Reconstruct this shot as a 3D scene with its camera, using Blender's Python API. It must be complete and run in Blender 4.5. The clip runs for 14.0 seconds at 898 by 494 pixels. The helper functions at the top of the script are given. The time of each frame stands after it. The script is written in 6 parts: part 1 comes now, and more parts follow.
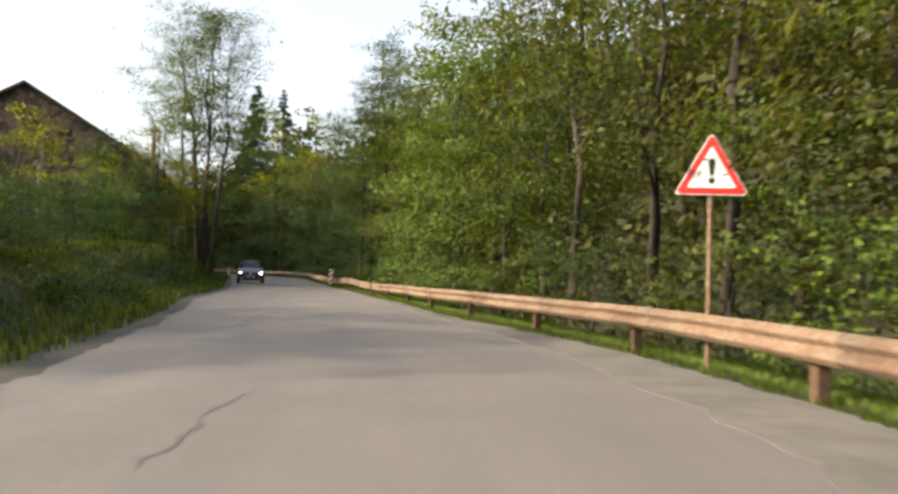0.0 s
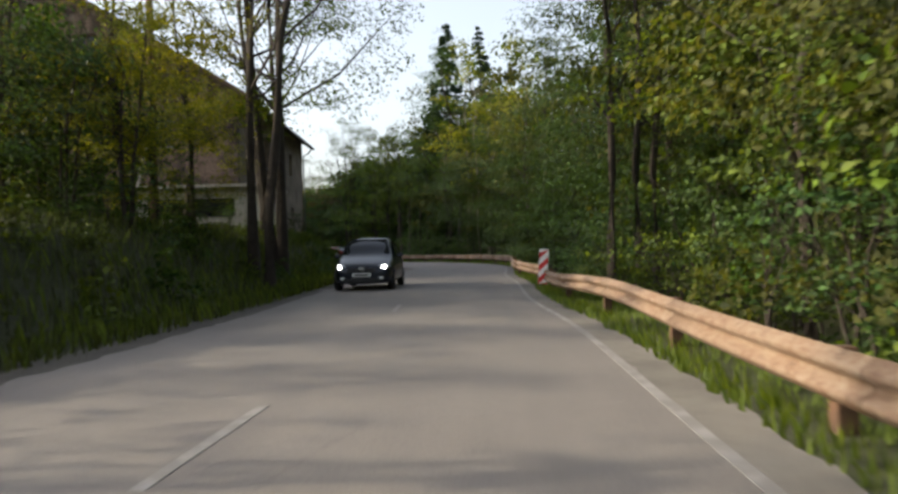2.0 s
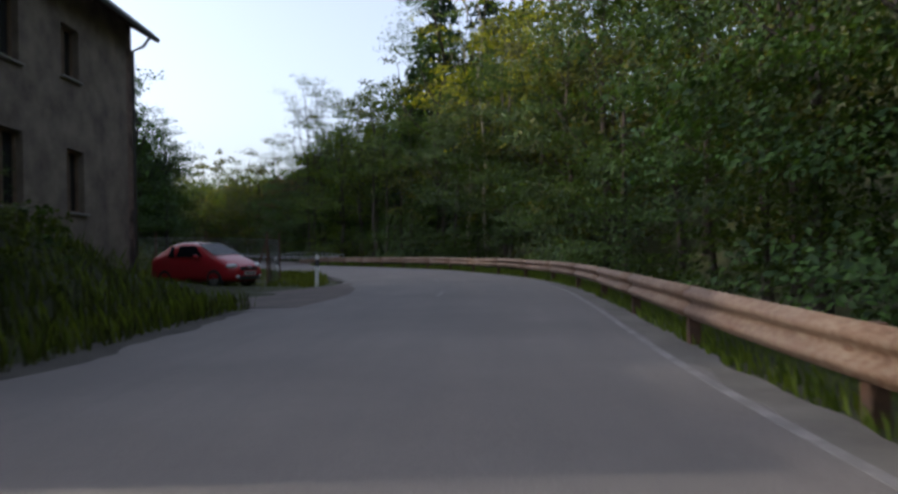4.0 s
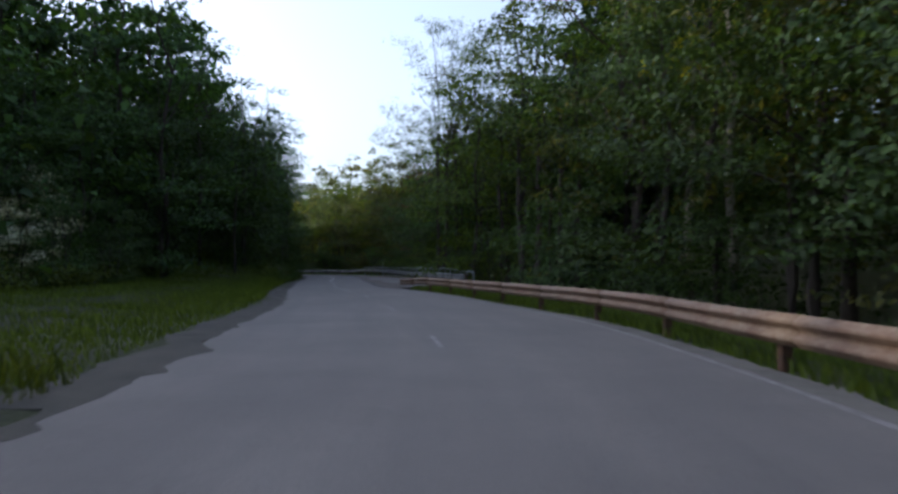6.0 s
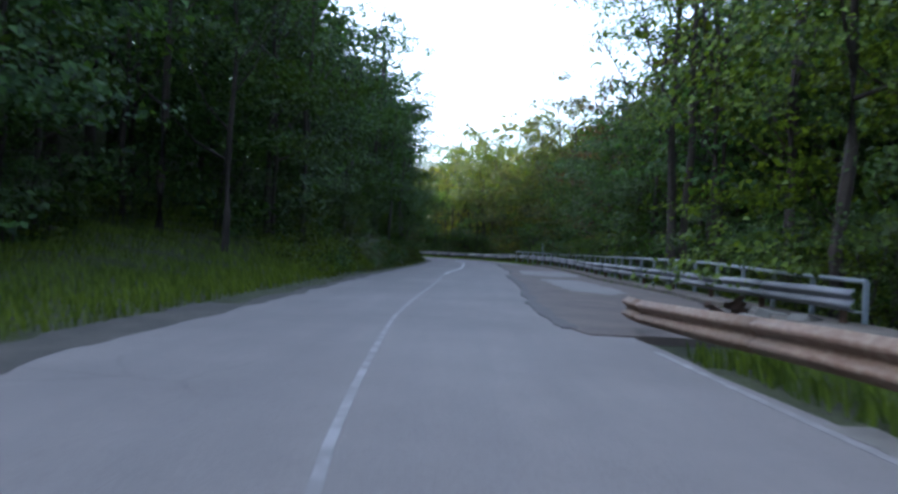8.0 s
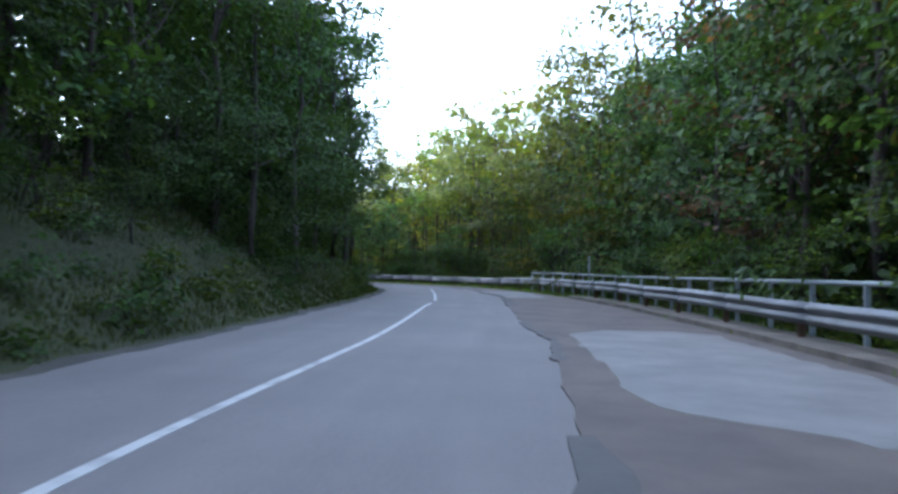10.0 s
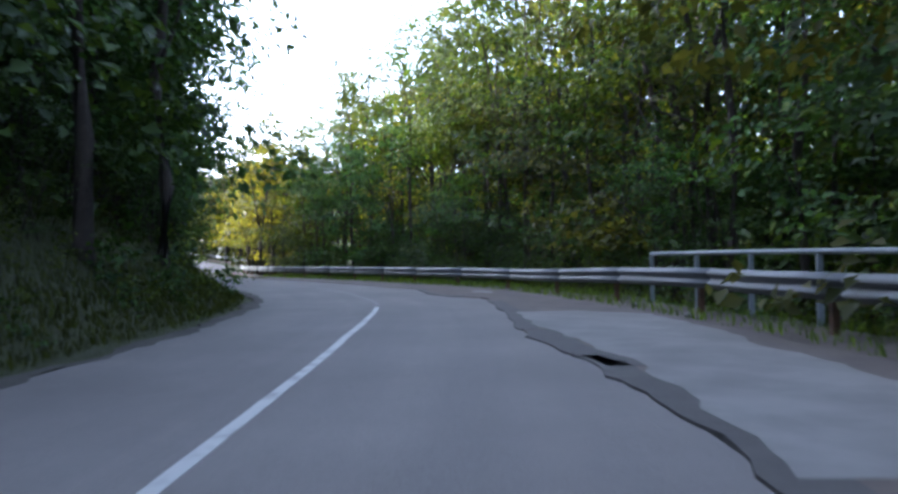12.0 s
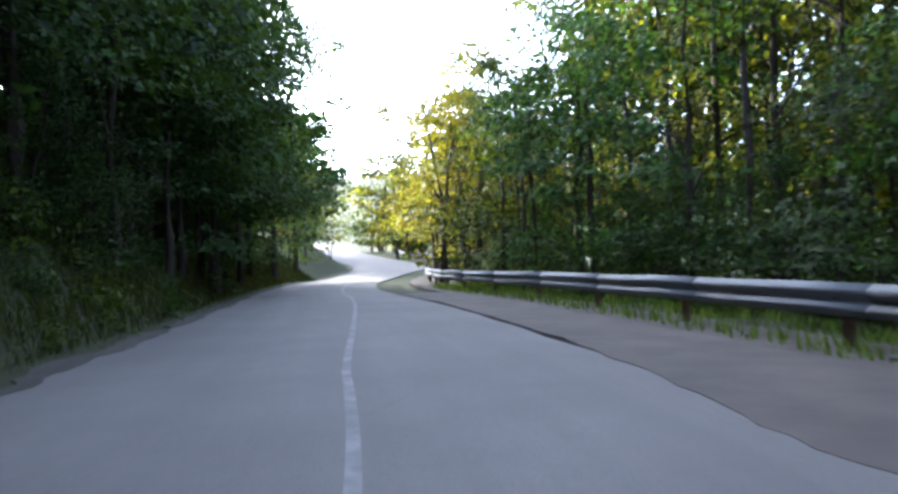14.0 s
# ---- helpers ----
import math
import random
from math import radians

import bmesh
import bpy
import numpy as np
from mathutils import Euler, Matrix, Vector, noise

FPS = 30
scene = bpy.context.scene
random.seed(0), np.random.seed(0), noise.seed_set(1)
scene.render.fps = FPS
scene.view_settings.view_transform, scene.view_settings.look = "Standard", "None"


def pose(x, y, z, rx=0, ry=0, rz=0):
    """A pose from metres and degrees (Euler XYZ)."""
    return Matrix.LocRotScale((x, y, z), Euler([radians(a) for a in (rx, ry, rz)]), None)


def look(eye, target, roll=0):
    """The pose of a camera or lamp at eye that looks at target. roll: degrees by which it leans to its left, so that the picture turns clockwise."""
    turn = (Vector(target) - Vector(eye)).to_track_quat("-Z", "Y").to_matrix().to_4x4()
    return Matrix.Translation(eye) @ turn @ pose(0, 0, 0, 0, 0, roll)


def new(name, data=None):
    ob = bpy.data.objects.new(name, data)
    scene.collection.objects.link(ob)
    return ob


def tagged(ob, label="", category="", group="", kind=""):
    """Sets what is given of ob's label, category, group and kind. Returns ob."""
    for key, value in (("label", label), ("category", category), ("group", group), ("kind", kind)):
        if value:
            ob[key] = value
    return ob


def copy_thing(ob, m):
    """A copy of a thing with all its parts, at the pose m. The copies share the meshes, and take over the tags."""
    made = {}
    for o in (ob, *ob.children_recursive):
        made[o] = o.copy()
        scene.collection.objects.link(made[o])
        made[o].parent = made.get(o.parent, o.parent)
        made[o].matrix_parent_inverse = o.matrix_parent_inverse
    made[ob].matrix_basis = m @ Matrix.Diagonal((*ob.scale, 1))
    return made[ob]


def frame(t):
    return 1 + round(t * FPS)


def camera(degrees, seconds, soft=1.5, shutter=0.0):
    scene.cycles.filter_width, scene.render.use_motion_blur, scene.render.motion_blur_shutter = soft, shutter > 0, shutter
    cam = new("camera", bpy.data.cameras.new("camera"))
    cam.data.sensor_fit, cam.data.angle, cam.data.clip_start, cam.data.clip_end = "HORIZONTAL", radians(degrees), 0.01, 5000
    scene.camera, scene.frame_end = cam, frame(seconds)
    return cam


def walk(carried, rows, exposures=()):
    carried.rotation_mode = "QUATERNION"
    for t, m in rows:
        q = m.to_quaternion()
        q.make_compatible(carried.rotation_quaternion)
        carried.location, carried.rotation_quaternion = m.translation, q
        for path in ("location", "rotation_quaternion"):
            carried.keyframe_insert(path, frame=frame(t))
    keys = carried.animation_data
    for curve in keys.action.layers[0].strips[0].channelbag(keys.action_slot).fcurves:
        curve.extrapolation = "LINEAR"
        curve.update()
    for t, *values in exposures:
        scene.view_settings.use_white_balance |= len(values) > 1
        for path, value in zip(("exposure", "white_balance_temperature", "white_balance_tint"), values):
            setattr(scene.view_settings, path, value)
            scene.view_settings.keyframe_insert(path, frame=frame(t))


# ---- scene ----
# camera and its drive: seconds, eye, yaw to the left of +y, pitch up, roll
cam = camera(60.1, 14.0, soft=2.9, shutter=0.15)
DRIVE = [
    (0.0, 0.000, 0.000, 1.103, 0.00, 1.87, 1.58),
    (0.5, -0.285, 7.973, 1.120, 5.88, 1.94, 1.83),
    (1.0, -1.350, 15.606, 1.212, 11.10, 0.63, 1.19),
    (1.5, -2.645, 22.895, 1.236, 14.28, 0.17, -0.57),
    (2.0, -4.292, 29.870, 1.122, 16.07, 0.22, -1.49),
    (2.5, -6.133, 36.312, 1.119, 17.87, 0.21, -1.57),
    (2.7, -6.936, 38.965, 1.126, 18.30, -0.08, -0.85),
    (4.8, -13.882, 66.397, 1.069, 14.86, 1.09, -1.61),
    (5.0, -14.507, 69.097, 1.082, 16.63, 1.83, -1.81),
    (5.5, -16.542, 75.842, 1.145, 22.81, 2.03, -1.09),
    (6.0, -19.516, 82.852, 1.179, 29.38, 1.46, -0.25),
    (6.5, -23.450, 89.742, 1.196, 35.13, 1.56, -0.38),
    (7.0, -28.453, 96.835, 1.206, 38.09, 0.26, 1.68),
    (7.5, -33.212, 103.304, 1.199, 39.76, -0.23, 2.77),
    (8.0, -38.182, 109.537, 1.118, 40.78, 0.17, 2.50),
    (8.2, -40.103, 112.013, 1.138, 40.66, -0.25, 1.14),
    (10.3, -60.475, 138.709, 1.162, 40.98, 1.98, 0.93),
    (10.5, -62.520, 141.202, 1.176, 40.67, 1.44, 0.88),
    (11.0, -67.568, 147.561, 1.133, 40.87, 0.28, 0.50),
    (11.5, -72.536, 153.640, 1.073, 41.64, -0.04, -0.15),
    (12.0, -77.387, 159.327, 1.147, 42.46, 0.81, -0.93),
    (12.5, -82.045, 164.425, 1.192, 45.04, 0.62, -1.00),
    (13.0, -86.798, 168.876, 1.182, 49.58, 0.12, 0.70),
    (13.5, -91.976, 173.095, 1.144, 55.07, -0.26, -0.10),
    (14.0, -97.691, 176.749, 1.091, 60.26, 1.02, -1.47),
]


def car_pose(x, y, z, yaw, pitch, roll):
    y_, p_ = radians(yaw), radians(pitch)
    way = Vector((-math.sin(y_) * math.cos(p_), math.cos(y_) * math.cos(p_), math.sin(p_)))
    eye = Vector((x, y, z))
    return look(eye, eye + way, roll)


EXPOSURES = [(0.0, 0.85, 6700, 10), (0.6, 0.48, 6550, 10), (1.5, 0.46, 6450, 9), (2.0, 0.62, 6450, 9), (2.7, 0.45, 6100, 12), (4.8, 0.38, 5700, 14), (6.6, 0.6, 5200, 11), (7.2, 1.7, 5100, 9), (8.2, 1.85, 5100, 10), (10.5, 2.5, 5100, 9), (11.0, 2.25, 5100, 10), (12.0, 2.1, 5100, 12), (12.5, 2.15, 5100, 11), (13.5, 2.5, 5200, 11), (14.0, 2.5, 5200, 12)]
walk(cam, [(r[0], car_pose(*r[1:])) for r in DRIVE], EXPOSURES)

# sky and low evening sun from beyond the left side of the valley
SUN_FROM = Vector((-0.93, -0.25, 0.42)).normalized()
world = bpy.data.worlds.new("sky")
scene.world = world
world.use_nodes = True
wn = world.node_tree.nodes
sky = wn.new("ShaderNodeTexSky")
sky.sky_type = "NISHITA"
sky.sun_disc = False
sky.sun_elevation = math.asin(SUN_FROM.z)
sky.sun_rotation = math.atan2(SUN_FROM.x, SUN_FROM.y)
sky.air_density, sky.dust_density, sky.ozone_density = 1.0, 4.0, 1.0
wn["Background"].inputs[1].default_value = 0.15
haze = wn.new("ShaderNodeHueSaturation")
haze.inputs["Saturation"].default_value, haze.inputs["Value"].default_value = 0.5, 1.65
world.node_tree.links.new(sky.outputs[0], haze.inputs["Color"])
world.node_tree.links.new(haze.outputs[0], wn["Background"].inputs[0])
sun = new("sun", bpy.data.lights.new("sun", "SUN"))
sun.data.energy, sun.data.angle, sun.data.color = 5.0, radians(0.6), (1.0, 0.86, 0.62)
sun.matrix_world = look(SUN_FROM * 100, (0, 0, 0))


# ---------------------------------------------------------------- materials
def material(name, rough=0.8, metal=0.0):
    m = bpy.data.materials.new(name)
    m.use_nodes = True
    n, l = m.node_tree.nodes, m.node_tree.links
    b = n["Principled BSDF"]
    b.inputs["Roughness"].default_value, b.inputs["Metallic"].default_value = rough, metal
    return m, n, l, b


def noise_tex(n, l, coords, scale, detail=4.0, rough=0.6):
    t = n.new("ShaderNodeTexNoise")
    t.inputs["Scale"].default_value, t.inputs["Detail"].default_value = scale, detail
    t.inputs["Roughness"].default_value = rough
    l.new(coords, t.inputs["Vector"])
    return t


def ramp(n, l, fac, stops):
    r = n.new("ShaderNodeValToRGB")
    e = r.color_ramp.elements
    for i, (p, c) in enumerate(stops):
        s = e[i] if i < 2 else e.new(p)
        s.position, s.color = p, (*c, 1)
    l.new(fac, r.inputs[0])
    return r


def mix_col(n, l, fac, a, b, how="MIX"):
    m = n.new("ShaderNodeMix")
    m.data_type, m.blend_type = "RGBA", how
    for sock, v in ((m.inputs[0], fac), (m.inputs[6], a), (m.inputs[7], b)):
        if isinstance(v, (int, float)):
            sock.default_value = v
        elif isinstance(v, tuple):
            sock.default_value = (*v, 1)
        else:
            l.new(v, sock)
    return m.outputs[2]


def bump(n, l, height, strength, distance, b):
    k = n.new("ShaderNodeBump")
    k.inputs["Strength"].default_value, k.inputs["Distance"].default_value = strength, distance
    l.new(height, k.inputs["Height"])
    l.new(k.outputs[0], b.inputs["Normal"])


def coords_of(n, which="Object"):
    return n.new("ShaderNodeTexCoord").outputs[which]


def weathered(name, light, dark, scale=3.0, rough=0.8, metal=0.0, fine=40.0, relief=0.004, spread=(0.35, 0.65)):
    """Two colours mottled at two scales, with a fine relief."""
    m, n, l, b = material(name, rough, metal)
    c = coords_of(n)
    big, small = noise_tex(n, l, c, scale, 6), noise_tex(n, l, c, fine, 3)
    r = ramp(n, l, big.outputs[0], [(spread[0], dark), (spread[1], light)])
    col = mix_col(n, l, 0.35, r.outputs[0], mix_col(n, l, small.outputs[0], dark, light), "MIX")
    l.new(col, b.inputs["Base Color"])
    bump(n, l, small.outputs[0], 0.5, relief, b)
    return m


def leaf_material(name, young, old, shade=0.45):
    m, n, l, b = material(name, 0.6)
    geo, info = n.new("ShaderNodeNewGeometry"), n.new("ShaderNodeObjectInfo")
    r = ramp(n, l, geo.outputs["Random Per Island"], [(0.0, old), (0.75, young), (1.0, tuple(min(1, v * 1.35) for v in young))])
    hsv = n.new("ShaderNodeHueSaturation")
    for sock, lo, hi in (("Hue", 0.485, 0.515), ("Value", 0.75, 1.2)):
        k = n.new("ShaderNodeMapRange")
        k.inputs["To Min"].default_value, k.inputs["To Max"].default_value = lo, hi
        l.new(info.outputs["Random"], k.inputs["Value"])
        l.new(k.outputs[0], hsv.inputs[sock])
    l.new(r.outputs[0], hsv.inputs["Color"])
    l.new(hsv.outputs[0], b.inputs["Base Color"])
    b.inputs["Specular IOR Level"].default_value = 0.2
    tr, mx = n.new("ShaderNodeBsdfTranslucent"), n.new("ShaderNodeMixShader")
    warm = mix_col(n, l, 1.0, hsv.outputs[0], (1.5, 1.35, 0.5), "MULTIPLY")
    l.new(warm, tr.inputs[0])
    mx.inputs[0].default_value = shade
    l.new(b.outputs[0], mx.inputs[1])
    l.new(tr.outputs[0], mx.inputs[2])
    l.new(mx.outputs[0], n["Material Output"].inputs[0])
    return m


def plain(name, colour, rough=0.6, metal=0.0, grain=0.12, scale=12.0):
    return weathered(name, tuple(min(1, v * (1 + grain)) for v in colour), tuple(v * (1 - grain) for v in colour), scale, rough, metal, 60.0, 0.001)


LEAF = leaf_material("leaf_green", (0.085, 0.120, 0.014), (0.016, 0.030, 0.006), 0.34)
# darker copy of the leaf green, shade of unlit woods put into it
LEAF_DARK = leaf_material("leaf_shade_green", (0.052, 0.092, 0.022), (0.014, 0.032, 0.009), 0.35)
LEAF_FRESH = leaf_material("leaf_fresh_green", (0.058, 0.110, 0.028), (0.015, 0.036, 0.010), 0.4)
# yellower leaf variant: warm low sunlight is put into the colour
LEAF_YELLOW = leaf_material("leaf_sunlit_yellow_green", (0.170, 0.174, 0.019), (0.060, 0.076, 0.012), 0.55)
LEAF_OLIVE = leaf_material("leaf_olive", (0.080, 0.086, 0.021), (0.026, 0.036, 0.010))
NEEDLE = leaf_material("spruce_needles", (0.02, 0.045, 0.018), (0.008, 0.022, 0.01), 0.15)
BLOSSOM = leaf_material("white_blossom", (0.62, 0.62, 0.55), (0.3, 0.34, 0.22), 0.4)
RUST_LEAF = leaf_material("leaf_red_brown", (0.09, 0.055, 0.03), (0.035, 0.025, 0.015))
GRASS_BLADE = leaf_material("grass_blades", (0.110, 0.150, 0.022), (0.045, 0.072, 0.012), 0.4)
# brownish bank grass; the shade on the banks is put into its colour
SHADE_BLADE = leaf_material("bank_grass_shade_toned", (0.060, 0.072, 0.018), (0.020, 0.024, 0.009), 0.35)
BARK = weathered("bark_dark", (0.048, 0.036, 0.026), (0.017, 0.013, 0.010), 6.0, 0.95, 0, 30.0, 0.03)
BARK_PALE = weathered("bark_pale", (0.285, 0.255, 0.195), (0.075, 0.064, 0.045), 5.0, 0.9, 0, 25.0, 0.02)


def road_material():
    m, n, l, b = material("asphalt_worn", 0.85)
    c = coords_of(n)
    uv = n.new("ShaderNodeUVMap").outputs[0]
    stretch = n.new("ShaderNodeMapping")
    stretch.inputs["Scale"].default_value = (1.0, 0.05, 1.0)
    l.new(uv, stretch.inputs[0])
    tracks = noise_tex(n, l, stretch.outputs[0], 1.6, 3)
    blot, grain = noise_tex(n, l, c, 0.35, 5), noise_tex(n, l, c, 90.0, 3, 0.8)
    base = ramp(n, l, blot.outputs[0], [(0.28, (0.133, 0.117, 0.106)), (0.5, (0.178, 0.157, 0.143)), (0.72, (0.222, 0.198, 0.180))])
    col = mix_col(n, l, tracks.outputs[0], base.outputs[0], (0.118, 0.108, 0.102))
    g = ramp(n, l, grain.outputs[0], [(0.3, (0.6, 0.6, 0.6)), (0.7, (1.3, 1.3, 1.3))])
    col = mix_col(n, l, 1.0, col, g.outputs[0], "MULTIPLY")
    vor = n.new("ShaderNodeTexVoronoi")
    vor.feature = "DISTANCE_TO_EDGE"
    vor.inputs["Scale"].default_value = 0.22
    wob = mix_col(n, l, 0.2, c, noise_tex(n, l, c, 1.2, 5).outputs[1])
    l.new(wob, vor.inputs["Vector"])
    crack = ramp(n, l, vor.outputs[0], [(0.0, (0.82, 0.82, 0.82)), (0.003, (1, 1, 1))])
    gate = ramp(n, l, noise_tex(n, l, c, 0.12, 2).outputs[0], [(0.56, (0, 0, 0)), (0.62, (1, 1, 1))])
    crack2 = mix_col(n, l, gate.outputs[0], (1.0, 1.0, 1.0), crack.outputs[0])
    col = mix_col(n, l, 1.0, col, crack2, "MULTIPLY")
    l.new(col, b.inputs["Base Color"])
    bump(n, l, grain.outputs[0], 0.6, 0.006, b)
    return m


ASPHALT = road_material()
PATCH_DARK = weathered("asphalt_brown_grey", (0.122, 0.094, 0.078), (0.060, 0.048, 0.042), 0.9, 0.9, 0, 90.0, 0.006)
PATCH_PALE = weathered("concrete_pale_slab", (0.205, 0.192, 0.180), (0.125, 0.115, 0.108), 1.1, 0.9, 0, 80.0, 0.005)
GRAVEL = weathered("gravel_dusty", (0.17, 0.155, 0.135), (0.085, 0.077, 0.066), 1.2, 0.95, 0, 70.0, 0.02)
PAINT_FADED = weathered("road_paint_faded", (0.245, 0.235, 0.23), (0.135, 0.125, 0.118), 3.0, 0.8, 0, 45.0, 0.001, (0.42, 0.62))
DIRT_PALE = weathered("brown_gritty_dirt", (0.105, 0.083, 0.064), (0.045, 0.036, 0.028), 1.4, 0.95, 0, 45.0, 0.02)
DIRT = weathered("dark_roadside_dirt", (0.075, 0.066, 0.052), (0.028, 0.026, 0.02), 0.9, 0.95, 0, 30.0, 0.03)
PAINT = weathered("road_paint_worn", (0.43, 0.42, 0.40), (0.22, 0.21, 0.20), 2.5, 0.7, 0, 60.0, 0.001, (0.38, 0.5))


def ground_material():
    m, n, l, b = material("grassy_ground", 0.95)
    c = coords_of(n)
    a, f = noise_tex(n, l, c, 0.25, 6), noise_tex(n, l, c, 9.0, 6, 0.75)
    r1 = ramp(n, l, a.outputs[0], [(0.3, (0.030, 0.036, 0.011)), (0.7, (0.056, 0.066, 0.018))])
    r2 = ramp(n, l, f.outputs[0], [(0.35, (0.030, 0.025, 0.017)), (0.6, (0.066, 0.080, 0.020))])
    l.new(mix_col(n, l, 0.5, r1.outputs[0], r2.outputs[0]), b.inputs["Base Color"])
    bump(n, l, f.outputs[0], 1.0, 0.12, b)
    return m


GROUND = ground_material()


def rust_material():
    m, n, l, b = material("rusty_rail_steel", 0.75)
    c = coords_of(n)
    big, small = noise_tex(n, l, c, 1.6, 9, 0.75), noise_tex(n, l, c, 16.0, 6, 0.7)
    r = ramp(n, l, big.outputs[0], [(0.30, (0.060, 0.028, 0.014)), (0.42, (0.130, 0.072, 0.040)), (0.55, (0.180, 0.125, 0.082)), (0.75, (0.215, 0.180, 0.14))])
    spots = ramp(n, l, small.outputs[0], [(0.36, (0.050, 0.022, 0.012)), (0.46, (0.150, 0.080, 0.045)), (0.62, (0.235, 0.180, 0.13))])
    col = mix_col(n, l, 0.5, r.outputs[0], spots.outputs[0])
    l.new(col, b.inputs["Base Color"])
    bump(n, l, small.outputs[0], 0.4, 0.003, b)
    return m


RUST = rust_material()
RUST_DARK = weathered("rusty_post_steel", (0.13, 0.065, 0.035), (0.05, 0.03, 0.02), 5.0, 0.9, 0, 40.0, 0.004)
STEEL = weathered("galvanised_steel", (0.150, 0.157, 0.168), (0.105, 0.110, 0.118), 1.2, 0.6, 0.1, 30.0, 0.001)
STEEL_PAINT = plain("grey_painted_steel", (0.21, 0.235, 0.25), 0.6, 0.0, 0.2)
KERB = weathered("crumbling_dirty_kerb", (0.15, 0.125, 0.10), (0.06, 0.05, 0.04), 1.3, 0.95, 0, 30.0, 0.02)
CONCRETE = weathered("concrete_kerb", (0.32, 0.30, 0.27), (0.16, 0.15, 0.13), 1.5, 0.95, 0, 40.0, 0.01)
WHITE = plain("white_plastic", (0.75, 0.75, 0.72), 0.5, 0, 0.08)
RED = plain("red_sheeting", (0.55, 0.03, 0.025), 0.45, 0, 0.1)
BLACK = plain("black_paint", (0.012, 0.012, 0.013), 0.5)
WOOD = weathered("weathered_wood", (0.22, 0.15, 0.09), (0.10, 0.065, 0.04), 3.0, 0.9, 0, 30.0, 0.006)


# ---------------------------------------------------------------- the plan
# road edges by stations: left x, left y, right x, right y
STATIONS = [
    (-4.3, -40, 2.6, -40), (-4.2, -14, 2.6, -14), (-4.0, 0, 2.5, 0), (-4.3, 7, 2.1, 8), (-5.4, 13, 1.1, 14), (-7.0, 20, -0.6, 20.8),
    (-8.6, 25.5, -2.0, 27), (-9.8, 32, -3.6, 33), (-11.4, 39.5, -5.4, 40.5), (-13.2, 46.5, -7.2, 46.5), (-15.4, 54.5, -9.0, 54),
    (-17.4, 62, -11.0, 62), (-19.4, 70, -12.6, 69.5), (-20.6, 75.5, -14.0, 76), (-22.8, 82, -16.4, 83.2), (-26.2, 88, -20.2, 91),
    (-30.2, 93.3, -24.9, 98.5), (-34.2, 98.9, -29.5, 104), (-39.2, 105.2, -34.5, 109.9), (-45.0, 111.9, -40.7, 116.6),
    (-50.5, 118.6, -46.3, 123.0), (-57.0, 126.5, -52.3, 130.6), (-64.0, 135.3, -59.3, 138.8), (-70.3, 143.5, -65.6, 147.1),
    (-76.3, 151, -71.6, 154.4), (-83, 159, -78.3, 162.6), (-89, 165.6, -84.3, 169.6), (-94.2, 170.4, -90.2, 175.0),
    (-100.4, 174.4, -97.4, 179.8), (-108, 177.6, -106.2, 183.2), (-116.4, 180.9, -115.2, 186.4), (-127.6, 185.2, -126.5, 189.9),
    (-139.4, 190.6, -137.8, 195.1), (-151, 197.4, -149.0, 201.9), (-166, 205, -164, 211.5), (-192, 210, -191, 216.5), (-240, 222, -238, 229),
]


def curve_through(points, step):
    """A Catmull-Rom curve through the rows, sampled about every step metres of the first two columns' mean line."""
    p = np.array(points, float)
    p = np.vstack([2 * p[0] - p[1], p, 2 * p[-1] - p[-2]])
    out = []
    for i in range(1, len(p) - 2):
        a, b, c, d = p[i - 1 : i + 3]
        k = max(2, int(np.hypot(*(c - b)[:2]) / step))
        for t in np.arange(k) / k:
            out.append(0.5 * (2 * b + (c - a) * t + (2 * a - 5 * b + 4 * c - d) * t * t + (3 * b - a - 3 * c + d) * t**3))
    out.append(p[-2])
    return np.array(out)


EDGES = curve_through(STATIONS, 0.5)
LEFT, RIGHT = EDGES[:, :2], EDGES[:, 2:]
MID = (LEFT + RIGHT) / 2
HALF = np.hypot(*(RIGHT - LEFT).T) / 2
RUN = np.r_[0, np.cumsum(np.hypot(*np.diff(MID, axis=0).T))]
RUN -= np.interp(0, MID[:90, 1], RUN[:90])
WAY = np.gradient(MID, axis=0)
WAY /= np.hypot(*WAY.T)[:, None]
TO_RIGHT = np.stack([WAY[:, 1], -WAY[:, 0]], 1)


def climb(s):
    """Height of the road along its run: it climbs at the far end of the valley."""
    t = np.clip((np.asarray(s, float) - 255) / 120, 0, 1)
    return 6.0 * t * t * (3 - 2 * t)


def along(s):
    m = np.array([np.interp(s, RUN, MID[:, i]) for i in (0, 1)])
    r = np.array([np.interp(s, RUN, TO_RIGHT[:, i]) for i in (0, 1)])
    return m, r / np.hypot(*r), float(np.interp(s, RUN, HALF)), float(climb(s))


def beside(s, off):
    """A place at run s, off metres beyond the right edge (positive) or beyond the left edge (negative)."""
    m, r, h, z = along(s)
    p = m + r * (h + off if off >= 0 else off - h)
    return Vector((p[0], p[1], z))


def heading(s):
    """Degrees about z that turn +y into the road's way at run s."""
    _, r, _, _ = along(s)
    return math.degrees(math.atan2(r[1], r[0]))


def smooth(x, a, b):
    t = np.clip((np.asarray(x, float) - a) / (b - a), 0, 1)
    return t * t * (3 - 2 * t)


